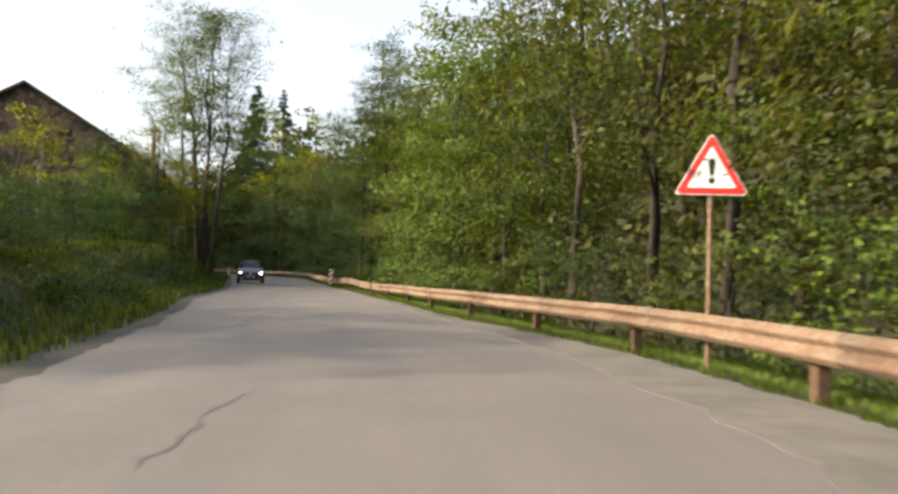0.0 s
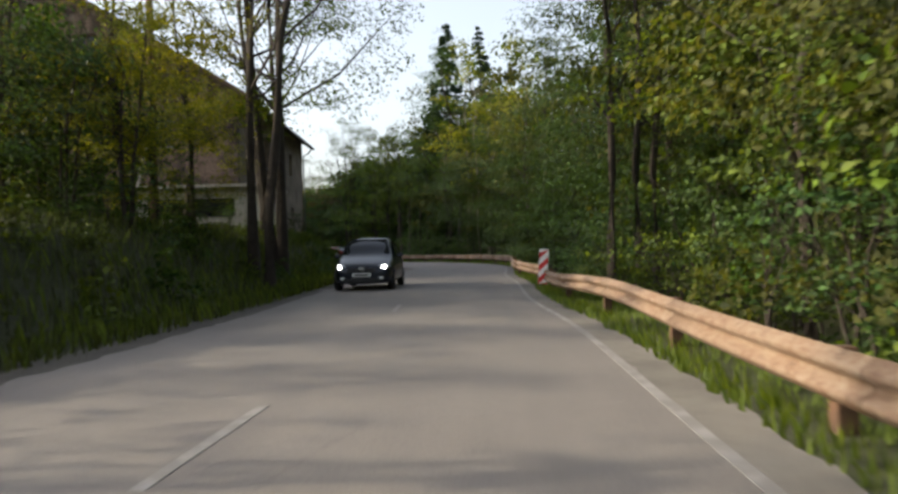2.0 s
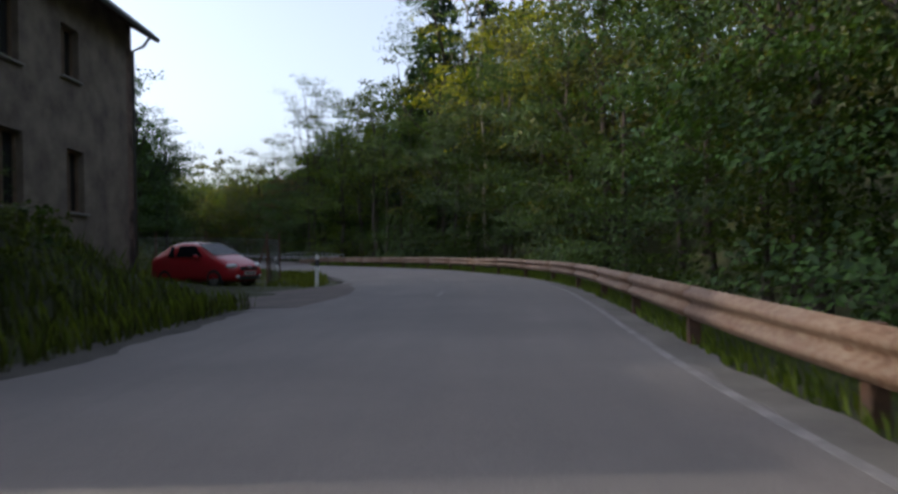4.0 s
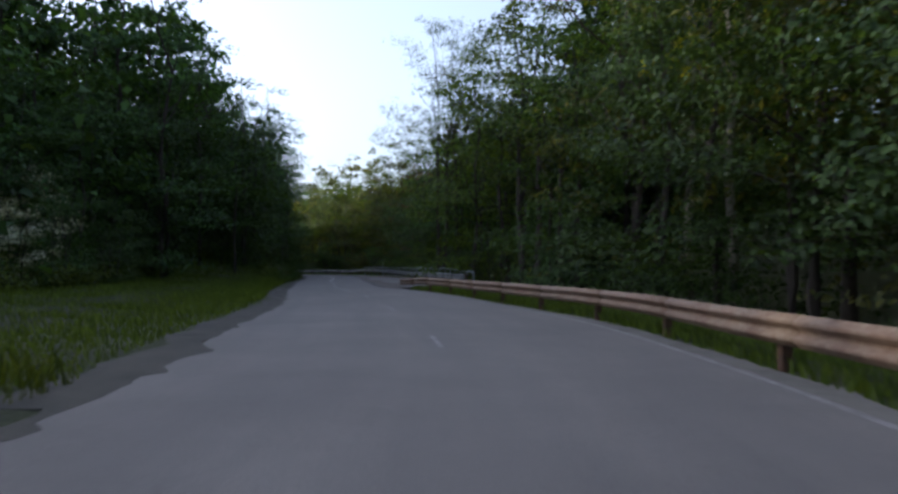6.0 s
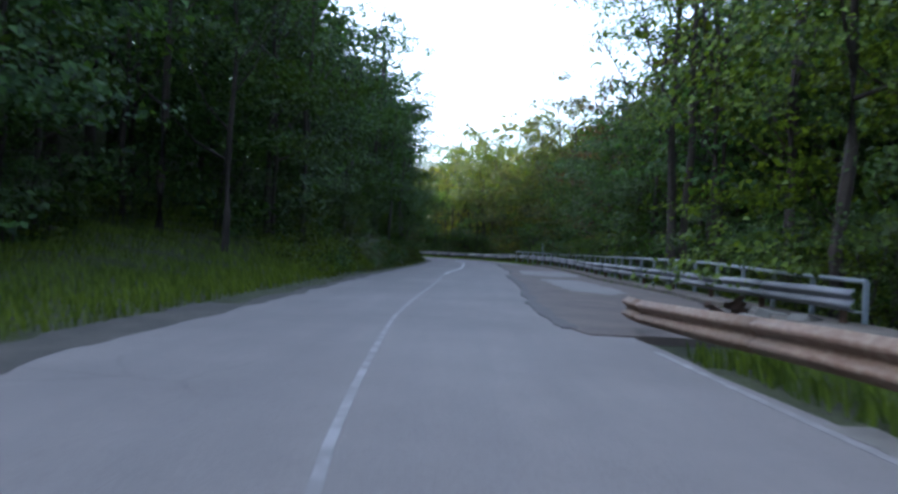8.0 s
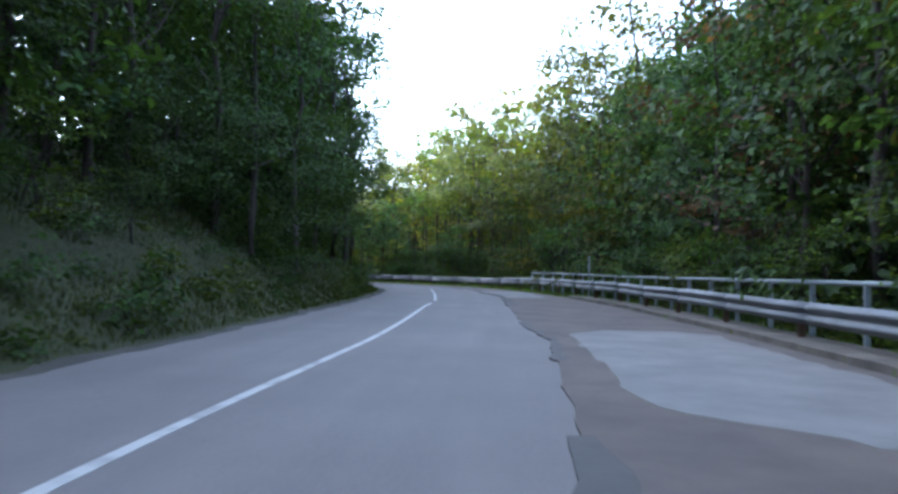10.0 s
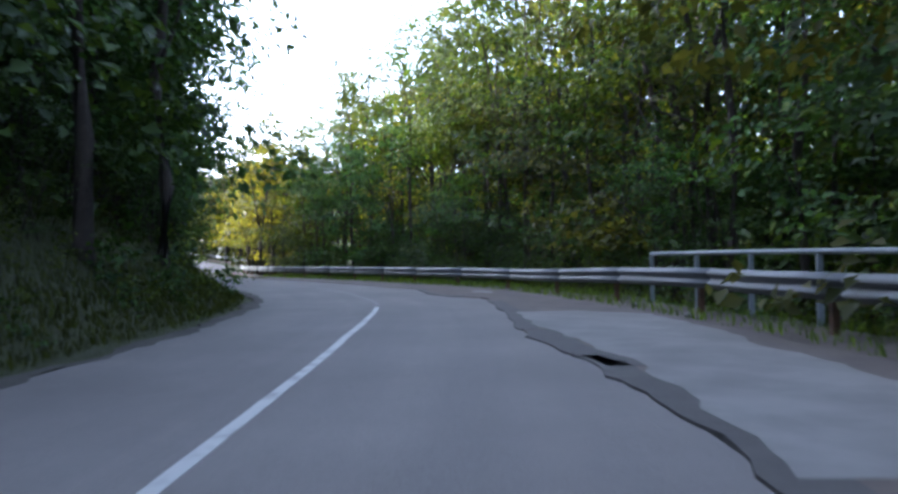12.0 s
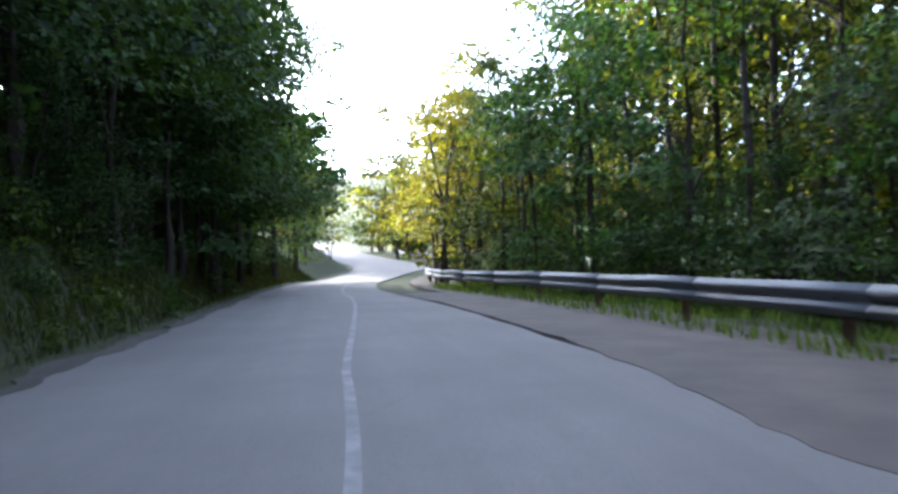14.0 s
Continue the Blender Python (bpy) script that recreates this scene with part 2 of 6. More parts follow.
def run_of(x, y):
    return float(RUN[np.argmin((MID[:, 0] - x) ** 2 + (MID[:, 1] - y) ** 2)])


S_BAY, S_RAILEND, S_LAYBY_END = run_of(-20.2, 75), run_of(-43, 115.5), run_of(-92, 172.5)
RNG = np.random.default_rng(7)


def layby_width(s):
    """Width of the paved strip beside the right edge, where the second guardrail stands back from the road."""
    s = np.asarray(s, float)
    return 0.55 + 3.1 * smooth(s, S_RAILEND - 1, S_RAILEND + 9) * (1 - smooth(s, S_LAYBY_END - 26, S_LAYBY_END + 2) * 0.55)


def rail_offset(s):
    return 0.5 + 0.55 * (1 - smooth(s, 8, 24)) + 3.9 * smooth(s, S_RAILEND - 8, S_RAILEND + 4) * (1 - 0.42 * smooth(s, S_LAYBY_END - 26, S_LAYBY_END + 4))


def relief(x, y, sink=0.0):
    """Height of the ground at places (arrays): verges, banks, the stream bed on the right and the valley's sides."""
    x, y = np.atleast_1d(np.asarray(x, float)), np.atleast_1d(np.asarray(y, float))
    z = np.empty_like(x)
    mid, run, half, side = MID[::3], RUN[::3], HALF[::3], TO_RIGHT[::3]
    for i in range(0, len(x), 4000):
        xs, ys = x[i : i + 4000], y[i : i + 4000]
        d2 = (xs[:, None] - mid[None, :, 0]) ** 2 + (ys[:, None] - mid[None, :, 1]) ** 2
        k = d2.argmin(1)
        dist = np.sqrt(d2[np.arange(len(k)), k])
        lat = (xs - mid[k, 0]) * side[k, 0] + (ys - mid[k, 1]) * side[k, 1]
        beyond, s, right = dist - half[k], run[k], lat > 0
        # left side
        house = (1.25 + 0.6 * smooth(s, 24, 40)) * smooth(beyond, 0.5, 5.0 - 1.5 * smooth(s, 24, 40)) + 0.34 * np.clip(beyond - 44, 0, 90)
        meadow = 0.05 * np.clip(beyond - 1, 0, 14) + 1.2 * smooth(beyond, 9, 15) + 0.1 * np.clip(beyond - 15, 0, 40)
        bank = 0.75 * np.clip(beyond - 0.7, 0, 4.0) + 0.36 * np.clip(beyond - 4.7, 0, 50) * (1 - 0.85 * smooth(s, S_LAYBY_END + 30, S_LAYBY_END + 62))
        a, b = smooth(s, S_BAY - 10, S_BAY - 2), smooth(s, S_RAILEND + 6, S_RAILEND + 42)
        left = house * (1 - a) + meadow * a * (1 - b) + bank * b
        # right side
        off = beyond - rail_offset(s) - 0.5
        steep = 0.06 + 0.56 * (1 - smooth(s, S_RAILEND - 5, S_RAILEND + 30))
        low = -1.3 * smooth(off, 0.2, 4) + steep * np.clip(off - 6, 0, 80) + 0.22 * np.clip(off - 75, 0, 160)
        zz = np.where(right, low, left)
        zz = np.where(beyond < 0, -0.09, zz - 0.03 * (1 - smooth(beyond, 0, 0.6)))
        zz = np.where(right & (beyond < layby_width(s) + 0.15) & (s > S_RAILEND), -0.09, zz)
        lump = 0.12 * (np.sin(xs * 0.9 + np.sin(ys * 0.7)) * np.sin(ys * 1.1 + np.sin(xs * 0.5))) * np.clip(beyond / 5, 0, 1)
        lump = np.where(right & (off < 0.3), 0, lump)
        # a ridge added out of view to keep the low sun off the wooded stretch
        ax, ay, bx, by = -106.0, 60.0, -188.0, 150.0
        t = np.clip(((xs - ax) * (bx - ax) + (ys - ay) * (by - ay)) / ((bx - ax) ** 2 + (by - ay) ** 2), 0, 1)
        gap2 = (xs - ax - t * (bx - ax)) ** 2 + (ys - ay - t * (by - ay)) ** 2
        zz = np.where(right, zz, zz + (34.0 + 34.0 * smooth(t, 0.38, 0.66)) * (1 - 0.24 * smooth(t, 0.72, 1.0)) * np.exp(-gap2 / (2 * (24.0 - 8.0 * t) ** 2)) * smooth(beyond, 12, 30))
        z[i : i + 4000] = zz + lump + climb(s) - sink * (1 - smooth(beyond, 6.0, 7.6))
    return z


def ground_z(x, y):
    return float(relief([x], [y])[0])


def mesh_of(name, verts, faces, mat, smooth_shade=False):
    me = bpy.data.meshes.new(name)
    me.from_pydata([tuple(v) for v in verts], [], [tuple(f) for f in faces])
    me.materials.append(mat)
    if smooth_shade:
        me.polygons.foreach_set("use_smooth", [True] * len(me.polygons))
    me.update()
    return me


def part(name, bm, mat, parent=None, label=""):
    me = bpy.data.meshes.new(name)
    bm.to_mesh(me)
    bm.free()
    me.materials.append(mat)
    ob = new(name, me)
    if parent:
        ob.parent = parent
    return tagged(ob, label)


def child(name, me, parent, m=None, label=""):
    ob = new(name, me)
    ob.parent = parent
    if m is not None:
        ob.matrix_basis = m
    return tagged(ob, label)


def box(bm, size, m=None, bevel=0.0):
    """A box of that size about the origin of m, with its edges bevelled."""
    made = bmesh.ops.create_cube(bm, size=1.0, matrix=(m or Matrix()) @ Matrix.Diagonal((*size, 1)))
    if bevel:
        edges = list({e for v in made["verts"] for e in v.link_edges})
        bmesh.ops.bevel(bm, geom=edges, offset=bevel, segments=2, affect="EDGES")


def tube(bm, a, b, r1, r2=None, sides=8, caps=True):
    """A tapered round bar from a to b."""
    a, b = Vector(a), Vector(b)
    m = Matrix.Translation((a + b) / 2) @ (b - a).to_track_quat("Z", "Y").to_matrix().to_4x4()
    bmesh.ops.create_cone(bm, cap_ends=caps, segments=sides, radius1=r1, radius2=r1 if r2 is None else r2, depth=(b - a).length, matrix=m)


def limb(bm, points, radii, sides=7):
    """A bent, tapered branch through the points."""
    rings = []
    for i, (p, r) in enumerate(zip(points, radii)):
        d = Vector(points[min(i + 1, len(points) - 1)]) - Vector(points[max(i - 1, 0)])
        q = d.to_track_quat("Z", "Y")
        rings.append([bm.verts.new(Vector(p) + q @ Vector((r * math.cos(k * math.tau / sides), r * math.sin(k * math.tau / sides), 0))) for k in range(sides)])
    for a, b in zip(rings, rings[1:]):
        for k in range(sides):
            f = bm.faces.new((a[k], a[(k + 1) % sides], b[(k + 1) % sides], b[k]))
            f.smooth = True
    bm.faces.new(rings[-1])


# ---------------------------------------------------------------- ground and road
def build_ground():
    xs = np.r_[-2600, -1500, -900, -600, -450, -380, -330, -300, np.arange(-280, 46, 1.5), 50, 56, 64, 76, 95, 130, 200, 350, 700, 1400, 2600]
    ys = np.r_[-2600, -1400, -700, -350, -200, -120, -80, -60, -48, np.arange(-40, 262, 1.5), 268, 278, 292, 310, 340, 400, 500, 700, 1100, 2600]
    gx, gy = np.meshgrid(xs, ys)
    z = relief(gx.ravel(), gy.ravel(), 0.45)
    w, h = len(xs), len(ys)
    k = np.arange(w * h).reshape(h, w)
    faces = np.stack([k[:-1, :-1], k[:-1, 1:], k[1:, 1:], k[1:, :-1]], -1).reshape(-1, 4)
    me = bpy.data.meshes.new("ground")
    me.from_pydata(np.stack([gx.ravel(), gy.ravel(), z], 1).tolist(), [], faces.tolist())
    me.materials.append(GROUND)
    me.polygons.foreach_set("use_smooth", [True] * len(me.polygons))
    return tagged(new("ground", me), "grassy valley floor with wooded slopes", "ground", kind="structure")


build_ground()


def build_verge(side):
    """The ground beside the road, finely stepped, from the asphalt's edge outwards."""
    offs = [-0.05, 0.15, 0.4, 0.7, 1.0, 1.35, 1.75, 2.2, 2.7, 3.3, 4.0, 4.8, 5.7, 6.6, 7.4]
    ss = np.arange(-38, 345, 0.7)
    xy = []
    for s in ss:
        m, r, h, _ = along(s)
        for o in offs:
            p = m + r * side * (h + o)
            xy.append((p[0] + 0.06 * noise.noise((p[0] * 2, p[1] * 2, 0)), p[1]))
    xy = np.array(xy)
    z = relief(xy[:, 0], xy[:, 1])
    z += np.array([0.05 * noise.noise((a * 1.3, b * 1.3, 2.0)) for a, b in xy]) * np.clip((np.tile(offs, len(ss)) - 0.3) / 2, 0, 1) * (side < 0)
    w = len(offs)
    k = np.arange(len(xy)).reshape(-1, w)
    f = np.stack([k[:-1, :-1], k[:-1, 1:], k[1:, 1:], k[1:, :-1]], -1).reshape(-1, 4)
    me = mesh_of("verge", np.c_[xy, z].tolist(), (f if side > 0 else f[:, ::-1]).tolist(), GROUND, True)
    tagged(new("verge", me), "grassy roadside verge and bank", "verge", kind="structure")


build_verge(1)
build_verge(-1)


def strip(name, s0, s1, inner, outer, mat, z=0.0, thick=0.05, step=0.3, side=1, wavy=0.0):
    """A paved strip between two offsets (numbers or functions of the run) beside the road's right (side 1) or left (-1) edge; inner and
    outer count from the edge, negative into the road."""
    verts, faces, uvs = [], [], []
    ss = np.arange(s0, s1 + 1e-6, step)
    for i, s in enumerate(ss):
        m, r, h, zz = along(s)
        a = inner(s) if callable(inner) else inner
        b = outer(s) if callable(outer) else outer
        if wavy:
            a += wavy * noise.noise((s * 0.7, 3.1, 0)) + 0.5 * wavy * noise.noise((s * 2.3, 9.1, 0)) + 0.35 * wavy * noise.noise((s * 6.1, 2.2, 0))
            b += wavy * noise.noise((s * 0.6, 7.7, 5)) + 0.5 * wavy * noise.noise((s * 2.1, 1.4, 5)) + 0.35 * wavy * noise.noise((s * 5.7, 4.4, 5))
        for o, dz in ((a, 0), (b, 0), (b, -thick), (a, -thick)):
            p = m + r * side * (h + o)
            verts.append((p[0], p[1], zz + z + dz))
    for i in range(len(ss) - 1):
        k = 4 * i
        for a, b in ((0, 1), (1, 2), (3, 0)):
            f = (k + a, k + b, k + 4 + b, k + 4 + a)
            faces.append(f if side > 0 else f[::-1])
    n = 4 * (len(ss) - 1)
    faces += [(0, 3, 2, 1), (n, n + 1, n + 2, n + 3)]
    me = mesh_of(name, verts, faces, mat)
    return new(name, me)


def build_road():
    verts, faces = [], []
    cols = np.linspace(-1, 1, 13)
    keep = np.arange(0, len(RUN), 2)
    for i in keep:
        wob_l, wob_r = 0.10 * noise.noise((RUN[i] * 0.8, 0, 0)), 0.10 * noise.noise((RUN[i] * 0.8, 20, 0))
        z = float(climb(RUN[i]))
        for c in cols:
            p = MID[i] + TO_RIGHT[i] * (HALF[i] * c + (wob_r if c == 1 else -wob_l if c == -1 else 0))
            verts.append((p[0], p[1], z + 0.02 * (1 - c * c) - (0.0)))
        for c, o in ((-1, -wob_l), (1, wob_r)):
            p = MID[i] + TO_RIGHT[i] * (HALF[i] * c + o)
            verts.append((p[0], p[1], z - 0.12))
    w = len(cols) + 2
    for j in range(len(keep) - 1):
        a, b = j * w, (j + 1) * w
        for c in range(len(cols) - 1):
            faces.append((a + c, a + c + 1, b + c + 1, b + c))
        faces.append((a + 13, a, b, b + 13))
        faces.append((a + 12, a + 14, b + 14, b + 12))
    me = mesh_of("road", verts, faces, ASPHALT)
    uv = me.uv_layers.new(name="lanes")
    n = np.empty(len(me.loops), int)
    me.loops.foreach_get("vertex_index", n)
    u = np.r_[cols * 3.2, -3.2, 3.2][n % w]
    v = RUN[keep][n // w]
    uv.data.foreach_set("uv", np.stack([u, v], 1).ravel())
    return tagged(new("road", me), "worn pale grey two-lane asphalt road", "road", kind="structure")


build_road()
tagged(strip("gravel_shoulder", -35, 30, -0.15, lambda s: 1.15 - 0.85 * smooth(s, 6, 22), GRAVEL, 0.006, wavy=0.25), "dusty gravel shoulder beside the asphalt", "shoulder", kind="structure")
tagged(strip("gravel_shoulder", 25, S_RAILEND - 2, -0.1, 0.28, GRAVEL, 0.005, wavy=0.14), "narrow gravel edge below the guardrail", "shoulder", kind="structure")
# dirt edge laid into the lane; its dark colour also paints the bank's shade
tagged(strip("dirt_shoulder", -35, S_BAY - 6, -0.3, 0.3, DIRT, 0.005, side=-1, wavy=0.25), "narrow dirt edge beside the grass bank", "shoulder", kind="structure")
tagged(strip("dirt_shoulder", S_BAY + 14, S_RAILEND + 6, -0.1, 0.75, DIRT, 0.004, side=-1, wavy=0.3), "dark bare dirt beside the asphalt", "shoulder", kind="structure")
tagged(strip("dirt_shoulder", S_BAY + 8, 330, -0.1, 0.22, DIRT, 0.005, side=-1, wavy=0.25), "narrow dirt edge beside the grass bank", "shoulder", kind="structure")


tagged(strip("dirt_shoulder", S_RAILEND + 4, 300, lambda s: float(layby_width(s)) - 0.25, lambda s: float(rail_offset(s)) + 0.5, DIRT_PALE, 0.008, 0.3, wavy=0.15), "bare brown dirt under the guardrail", "shoulder", kind="structure")


# ---------------------------------------------------------------- plants
def leaves_mesh(name, centres, spreads, per, size, mat, rng, flat=0.26, droop=0.34, ways=None, core=None):
    """Leaf blades (two folded triangles each) scattered in clumps about the centres. spreads: radius of each clump; ways: which way each
    clump faces; core: centres of the coarser foliage deep in the crown."""
    c = np.repeat(np.asarray(centres, float), per, 0)
    sp = np.repeat(np.asarray(spreads, float), per)[:, None]
    big = np.ones((len(c), 1))
    if core is not None and len(core):
        c = np.r_[c, np.repeat(core, 8, 0)]
        sp = np.r_[sp, np.full((8 * len(core), 1), 0.75)]
        big = np.r_[big, np.full((8 * len(core), 1), 1.55 if size < 0.3 else 1.2)]
    n = len(c)
    d = rng.normal(size=(n, 3))
    d /= np.linalg.norm(d, axis=1)[:, None]
    pos = c + d * sp * np.cbrt(rng.random((n, 1))) * (1, 1, flat)
    pos[:, 2] -= droop * sp[:, 0] * (d[:, 0] ** 2 + d[:, 1] ** 2)
    out = np.c_[d[:, :2] * 0.5, 0.45 + 0.5 * rng.random(n)] + rng.normal(size=(n, 3)) * 0.4
    if ways is not None:
        w = np.repeat(np.asarray(ways, float), per, 0)
        out[: len(w)] += w * 0.75
    out /= np.linalg.norm(out, axis=1)[:, None]
    t = np.cross(out, rng.normal(size=(n, 3)))
    t /= np.linalg.norm(t, axis=1)[:, None]
    b = np.cross(out, t)
    k = size * big * (0.6 + 0.8 * rng.random((n, 1)))
    fold = out * k * 0.18
    v = np.stack([pos - t * k * 0.5, pos + b * k * 0.34 + fold, pos + t * k * 0.55, pos - b * k * 0.34 + fold], 1).reshape(-1, 3)
    q = np.arange(n)[:, None] * 4
    f = np.stack([q + [0, 1, 2], q + [0, 2, 3]], 1).reshape(-1, 3)
    me = bpy.data.meshes.new(name)
    me.vertices.add(len(v))
    me.vertices.foreach_set("co", v.ravel())
    me.loops.add(f.size)
    me.loops.foreach_set("vertex_index", f.ravel().astype(np.int32))
    me.polygons.add(len(f))
    me.polygons.foreach_set("loop_start", np.arange(0, f.size, 3, dtype=np.int32))
    me.materials.append(mat)
    me.update(calc_edges=True)
    return me


def crown_sprays(rng, n, low, high, radius, lean=(0, 0), skew=0.55, gaps=0.0):
    """Leafy sprays in tiers along the boughs of an uneven crown: centres, the ways they face, and centres deep in the crown."""
    lobes = [(rng.uniform(0, math.tau), rng.uniform(low, high), rng.uniform(0.68, 1.3)) for _ in range(8)]
    pts, ways, core = [], [], []
    while len(pts) < n:
        u = rng.random() ** 0.9
        z = low + (high - low) * u
        prof = max(0.04, 1 - ((u - 0.40) / 0.62) ** 2) ** (1.15 * skew)
        a = rng.uniform(0, math.tau)
        push = rng.uniform(0.78, 1.15)
        for la, lz, lk in lobes:
            w = math.exp(-((z - lz) / (0.18 * (high - low))) ** 2) * max(0, math.cos(a - la)) ** 2
            push *= 1 + (lk - 1) * w
        r = radius * max(0.14, prof) * push
        if gaps and noise.noise((r * math.cos(a) * 0.5, r * math.sin(a) * 0.5, z * 0.5)) < gaps - 0.5:
            continue
        rise = rng.uniform(-0.25, 0.55) if not gaps else rng.uniform(-0.1, 0.9)
        side = Vector((-math.sin(a), math.cos(a), 0))
        for q in np.linspace(1.0, 0.35, max(2, int(r / 0.3))):
            e = r * q
            off = side * rng.normal() * 0.24 * (0.4 + e)
            p = Vector((math.cos(a) * e + lean[0] * u, math.sin(a) * e + lean[1] * u, z + rise * (e - 0.6 * r) - 0.05 * e * e / max(r, 1) + rng.normal() * 0.17)) + off
            pts.append(p)
            ways.append((math.cos(a), math.sin(a), 0.1))
        if not gaps and high > 5 and u < 0.93 and rng.random() < 0.8:
            e = r * rng.uniform(0.1, 0.55)
            core.append((math.cos(a) * e + lean[0] * u, math.sin(a) * e + lean[1] * u, z))
    return np.array(pts), np.array(ways), np.array(core)


def trunk_mesh(name, rng, height, r0, lean=(0, 0), forks=5, fork_from=0.35, spread=2.0, bark=BARK, stems=1):
    bm = bmesh.new()
    for k in range(stems):
        a0, off = rng.uniform(0, math.tau), (0.0 if stems == 1 else 0.35)
        base = Vector((off * math.cos(a0), off * math.sin(a0), -0.4))
        tilt = Vector((lean[0] + (rng.normal() * 0.7 if stems > 1 else 0), lean[1] + (rng.normal() * 0.7 if stems > 1 else 0), 0))
        pts, rad = [], []
        for i in range(8):
            u = i / 7
            wob = Vector((rng.normal(), rng.normal(), 0)) * 0.02 * height * u
            pts.append(base + tilt * u**1.3 + wob + Vector((0, 0, (height + 0.4) * u)))
            rad.append(r0 * (1 - 0.86 * u) * (1.35 if i == 0 else 1))
        limb(bm, pts, rad, 6)
        for j in range(forks):
            u = fork_from + (0.9 - fork_from) * (j + rng.random()) / forks
            i = min(6, int(u * 7))
            p = pts[i].lerp(pts[i + 1], u * 7 - i)
            a = rng.uniform(0, math.tau)
            out = Vector((math.cos(a), math.sin(a), 0)) * spread * (1.15 - u) * rng.uniform(0.7, 1.3)
            up = Vector((0, 0, spread * rng.uniform(0.5, 1.1)))
            q = r0 * (1 - 0.86 * u) * 0.5
            limb(bm, [p, p + out * 0.5 + up * 0.35, p + out + up], [q, q * 0.7, q * 0.2], 3)
    me = bpy.data.meshes.new(name)
    bm.to_mesh(me)
    bm.free()
    me.materials.append(bark)
    return me


KINDS = {}


def broadleaf(seed, height, low, radius, clumps, per, leaf, mat, r0=0.16, bark=BARK, forks=7, stems=1, spread=None, gaps=0.0, lean=(0, 0), skew=0.55, fork_from=0.3):
    rng = np.random.default_rng(seed)
    pts, ways, core = crown_sprays(rng, clumps, low, height, radius, lean, skew, gaps)
    crown = leaves_mesh("crown", pts, rng.uniform(0.6, 1.25, len(pts)) * (0.1 * radius + 0.3 + 0.35 * leaf), per, leaf, mat, rng, 0.42, 0.3, ways, core)
    trunk = trunk_mesh("trunk", rng, height * 0.92, r0, lean, forks, fork_from, spread or radius * 0.75, bark, stems)
    return trunk, crown


def spruce(seed, height, radius):
    rng = np.random.default_rng(seed)
    pts, sp = [], []
    for i in range(42):
        u = i / 41
        r = radius * (1 - u) ** 0.85 + 0.12
        for k in range(max(3, int(11 * (1 - u)) + 3)):
            a = rng.uniform(0, math.tau)
            for q in (0.45, 0.8, 1.0):
                rr = r * q * rng.uniform(0.8, 1.1)
                pts.append((rr * math.cos(a), rr * math.sin(a), 1.2 + (height - 1.2) * u - 0.28 * rr))
                sp.append(0.16 * r + 0.12)
    crown = leaves_mesh("crown", pts, sp, 8, 0.36, NEEDLE, rng, 0.45, 0.6)
    return trunk_mesh("trunk", rng, height * 0.98, 0.2, (0, 0), 0), crown


LOW_FORM = dict(leaf=0.105, per=24)
NEAR = dict(leaf=0.112, per=33)
MID_FORM = dict(leaf=0.205, per=11)
FAR = dict(leaf=0.45, per=7)


def kinds(key, n, seed, height, low, radius, clumps, mat, r0, far=True, near=True, half=True, **more):
    """A few shapes of one kind, in a finely leaved and a coarser form."""
    form = more.pop("form", NEAR)
    if near:
        KINDS[key] = [broadleaf(seed + i, height * (1 + 0.09 * i), low, radius * (1 + 0.05 * i), int(clumps * (1.7 if form is NEAR else 1.0)), form["per"], form["leaf"], mat, r0, **more) for i in range(n)]
    more = dict(more, gaps=0.7 * more["gaps"]) if "gaps" in more else more
    if half:
        KINDS[key + "_half"] = [broadleaf(seed + 10 + i, height * (1 + 0.09 * i), low, radius * (1 + 0.05 * i), int(clumps * 1.25), MID_FORM["per"], MID_FORM["leaf"], mat, r0, **more) for i in range(min(n, 2))]
    more = dict(more, gaps=0.0)
    if far:
        KINDS[key + "_far"] = [broadleaf(seed + 5 + i, height * (1 + 0.09 * i), low, radius, int(clumps * 0.62), FAR["per"], FAR["leaf"], mat, r0, **more) for i in range(n)]


kinds("alder", 3, 100, 10.5, 0.3, 3.0, 135, LEAF, 0.13, forks=7)
kinds("alder_dark", 3, 120, 11.0, 0.3, 3.2, 135, LEAF_DARK, 0.15, forks=7)
kinds("hazel", 2, 130, 10.5, 0.3, 3.1, 135, LEAF_FRESH, 0.13, near=False, forks=7)
kinds("tall", 3, 140, 16.0, 5.5, 3.0, 105, LEAF, 0.17, forks=9, gaps=0.42, fork_from=0.35)
kinds("tall_dark", 3, 160, 17.0, 0.9, 3.9, 165, LEAF_DARK, 0.2, forks=9)
kinds("pale_trunk", 2, 180, 15.5, 6.5, 2.6, 90, LEAF_YELLOW, 0.13, near=False, bark=BARK_PALE, forks=8, gaps=0.45, fork_from=0.4)
kinds("yellow", 2, 200, 11.0, 1.6, 3.0, 105, LEAF_YELLOW, 0.13, stems=2, forks=8)
kinds("olive", 3, 220, 13.0, 0.8, 3.4, 140, LEAF_OLIVE, 0.15, forks=8)
kinds("poles", 3, 240, 15.5, 8.0, 2.1, 70, LEAF, 0.13, forks=8, spread=1.8, gaps=0.45, fork_from=0.45)
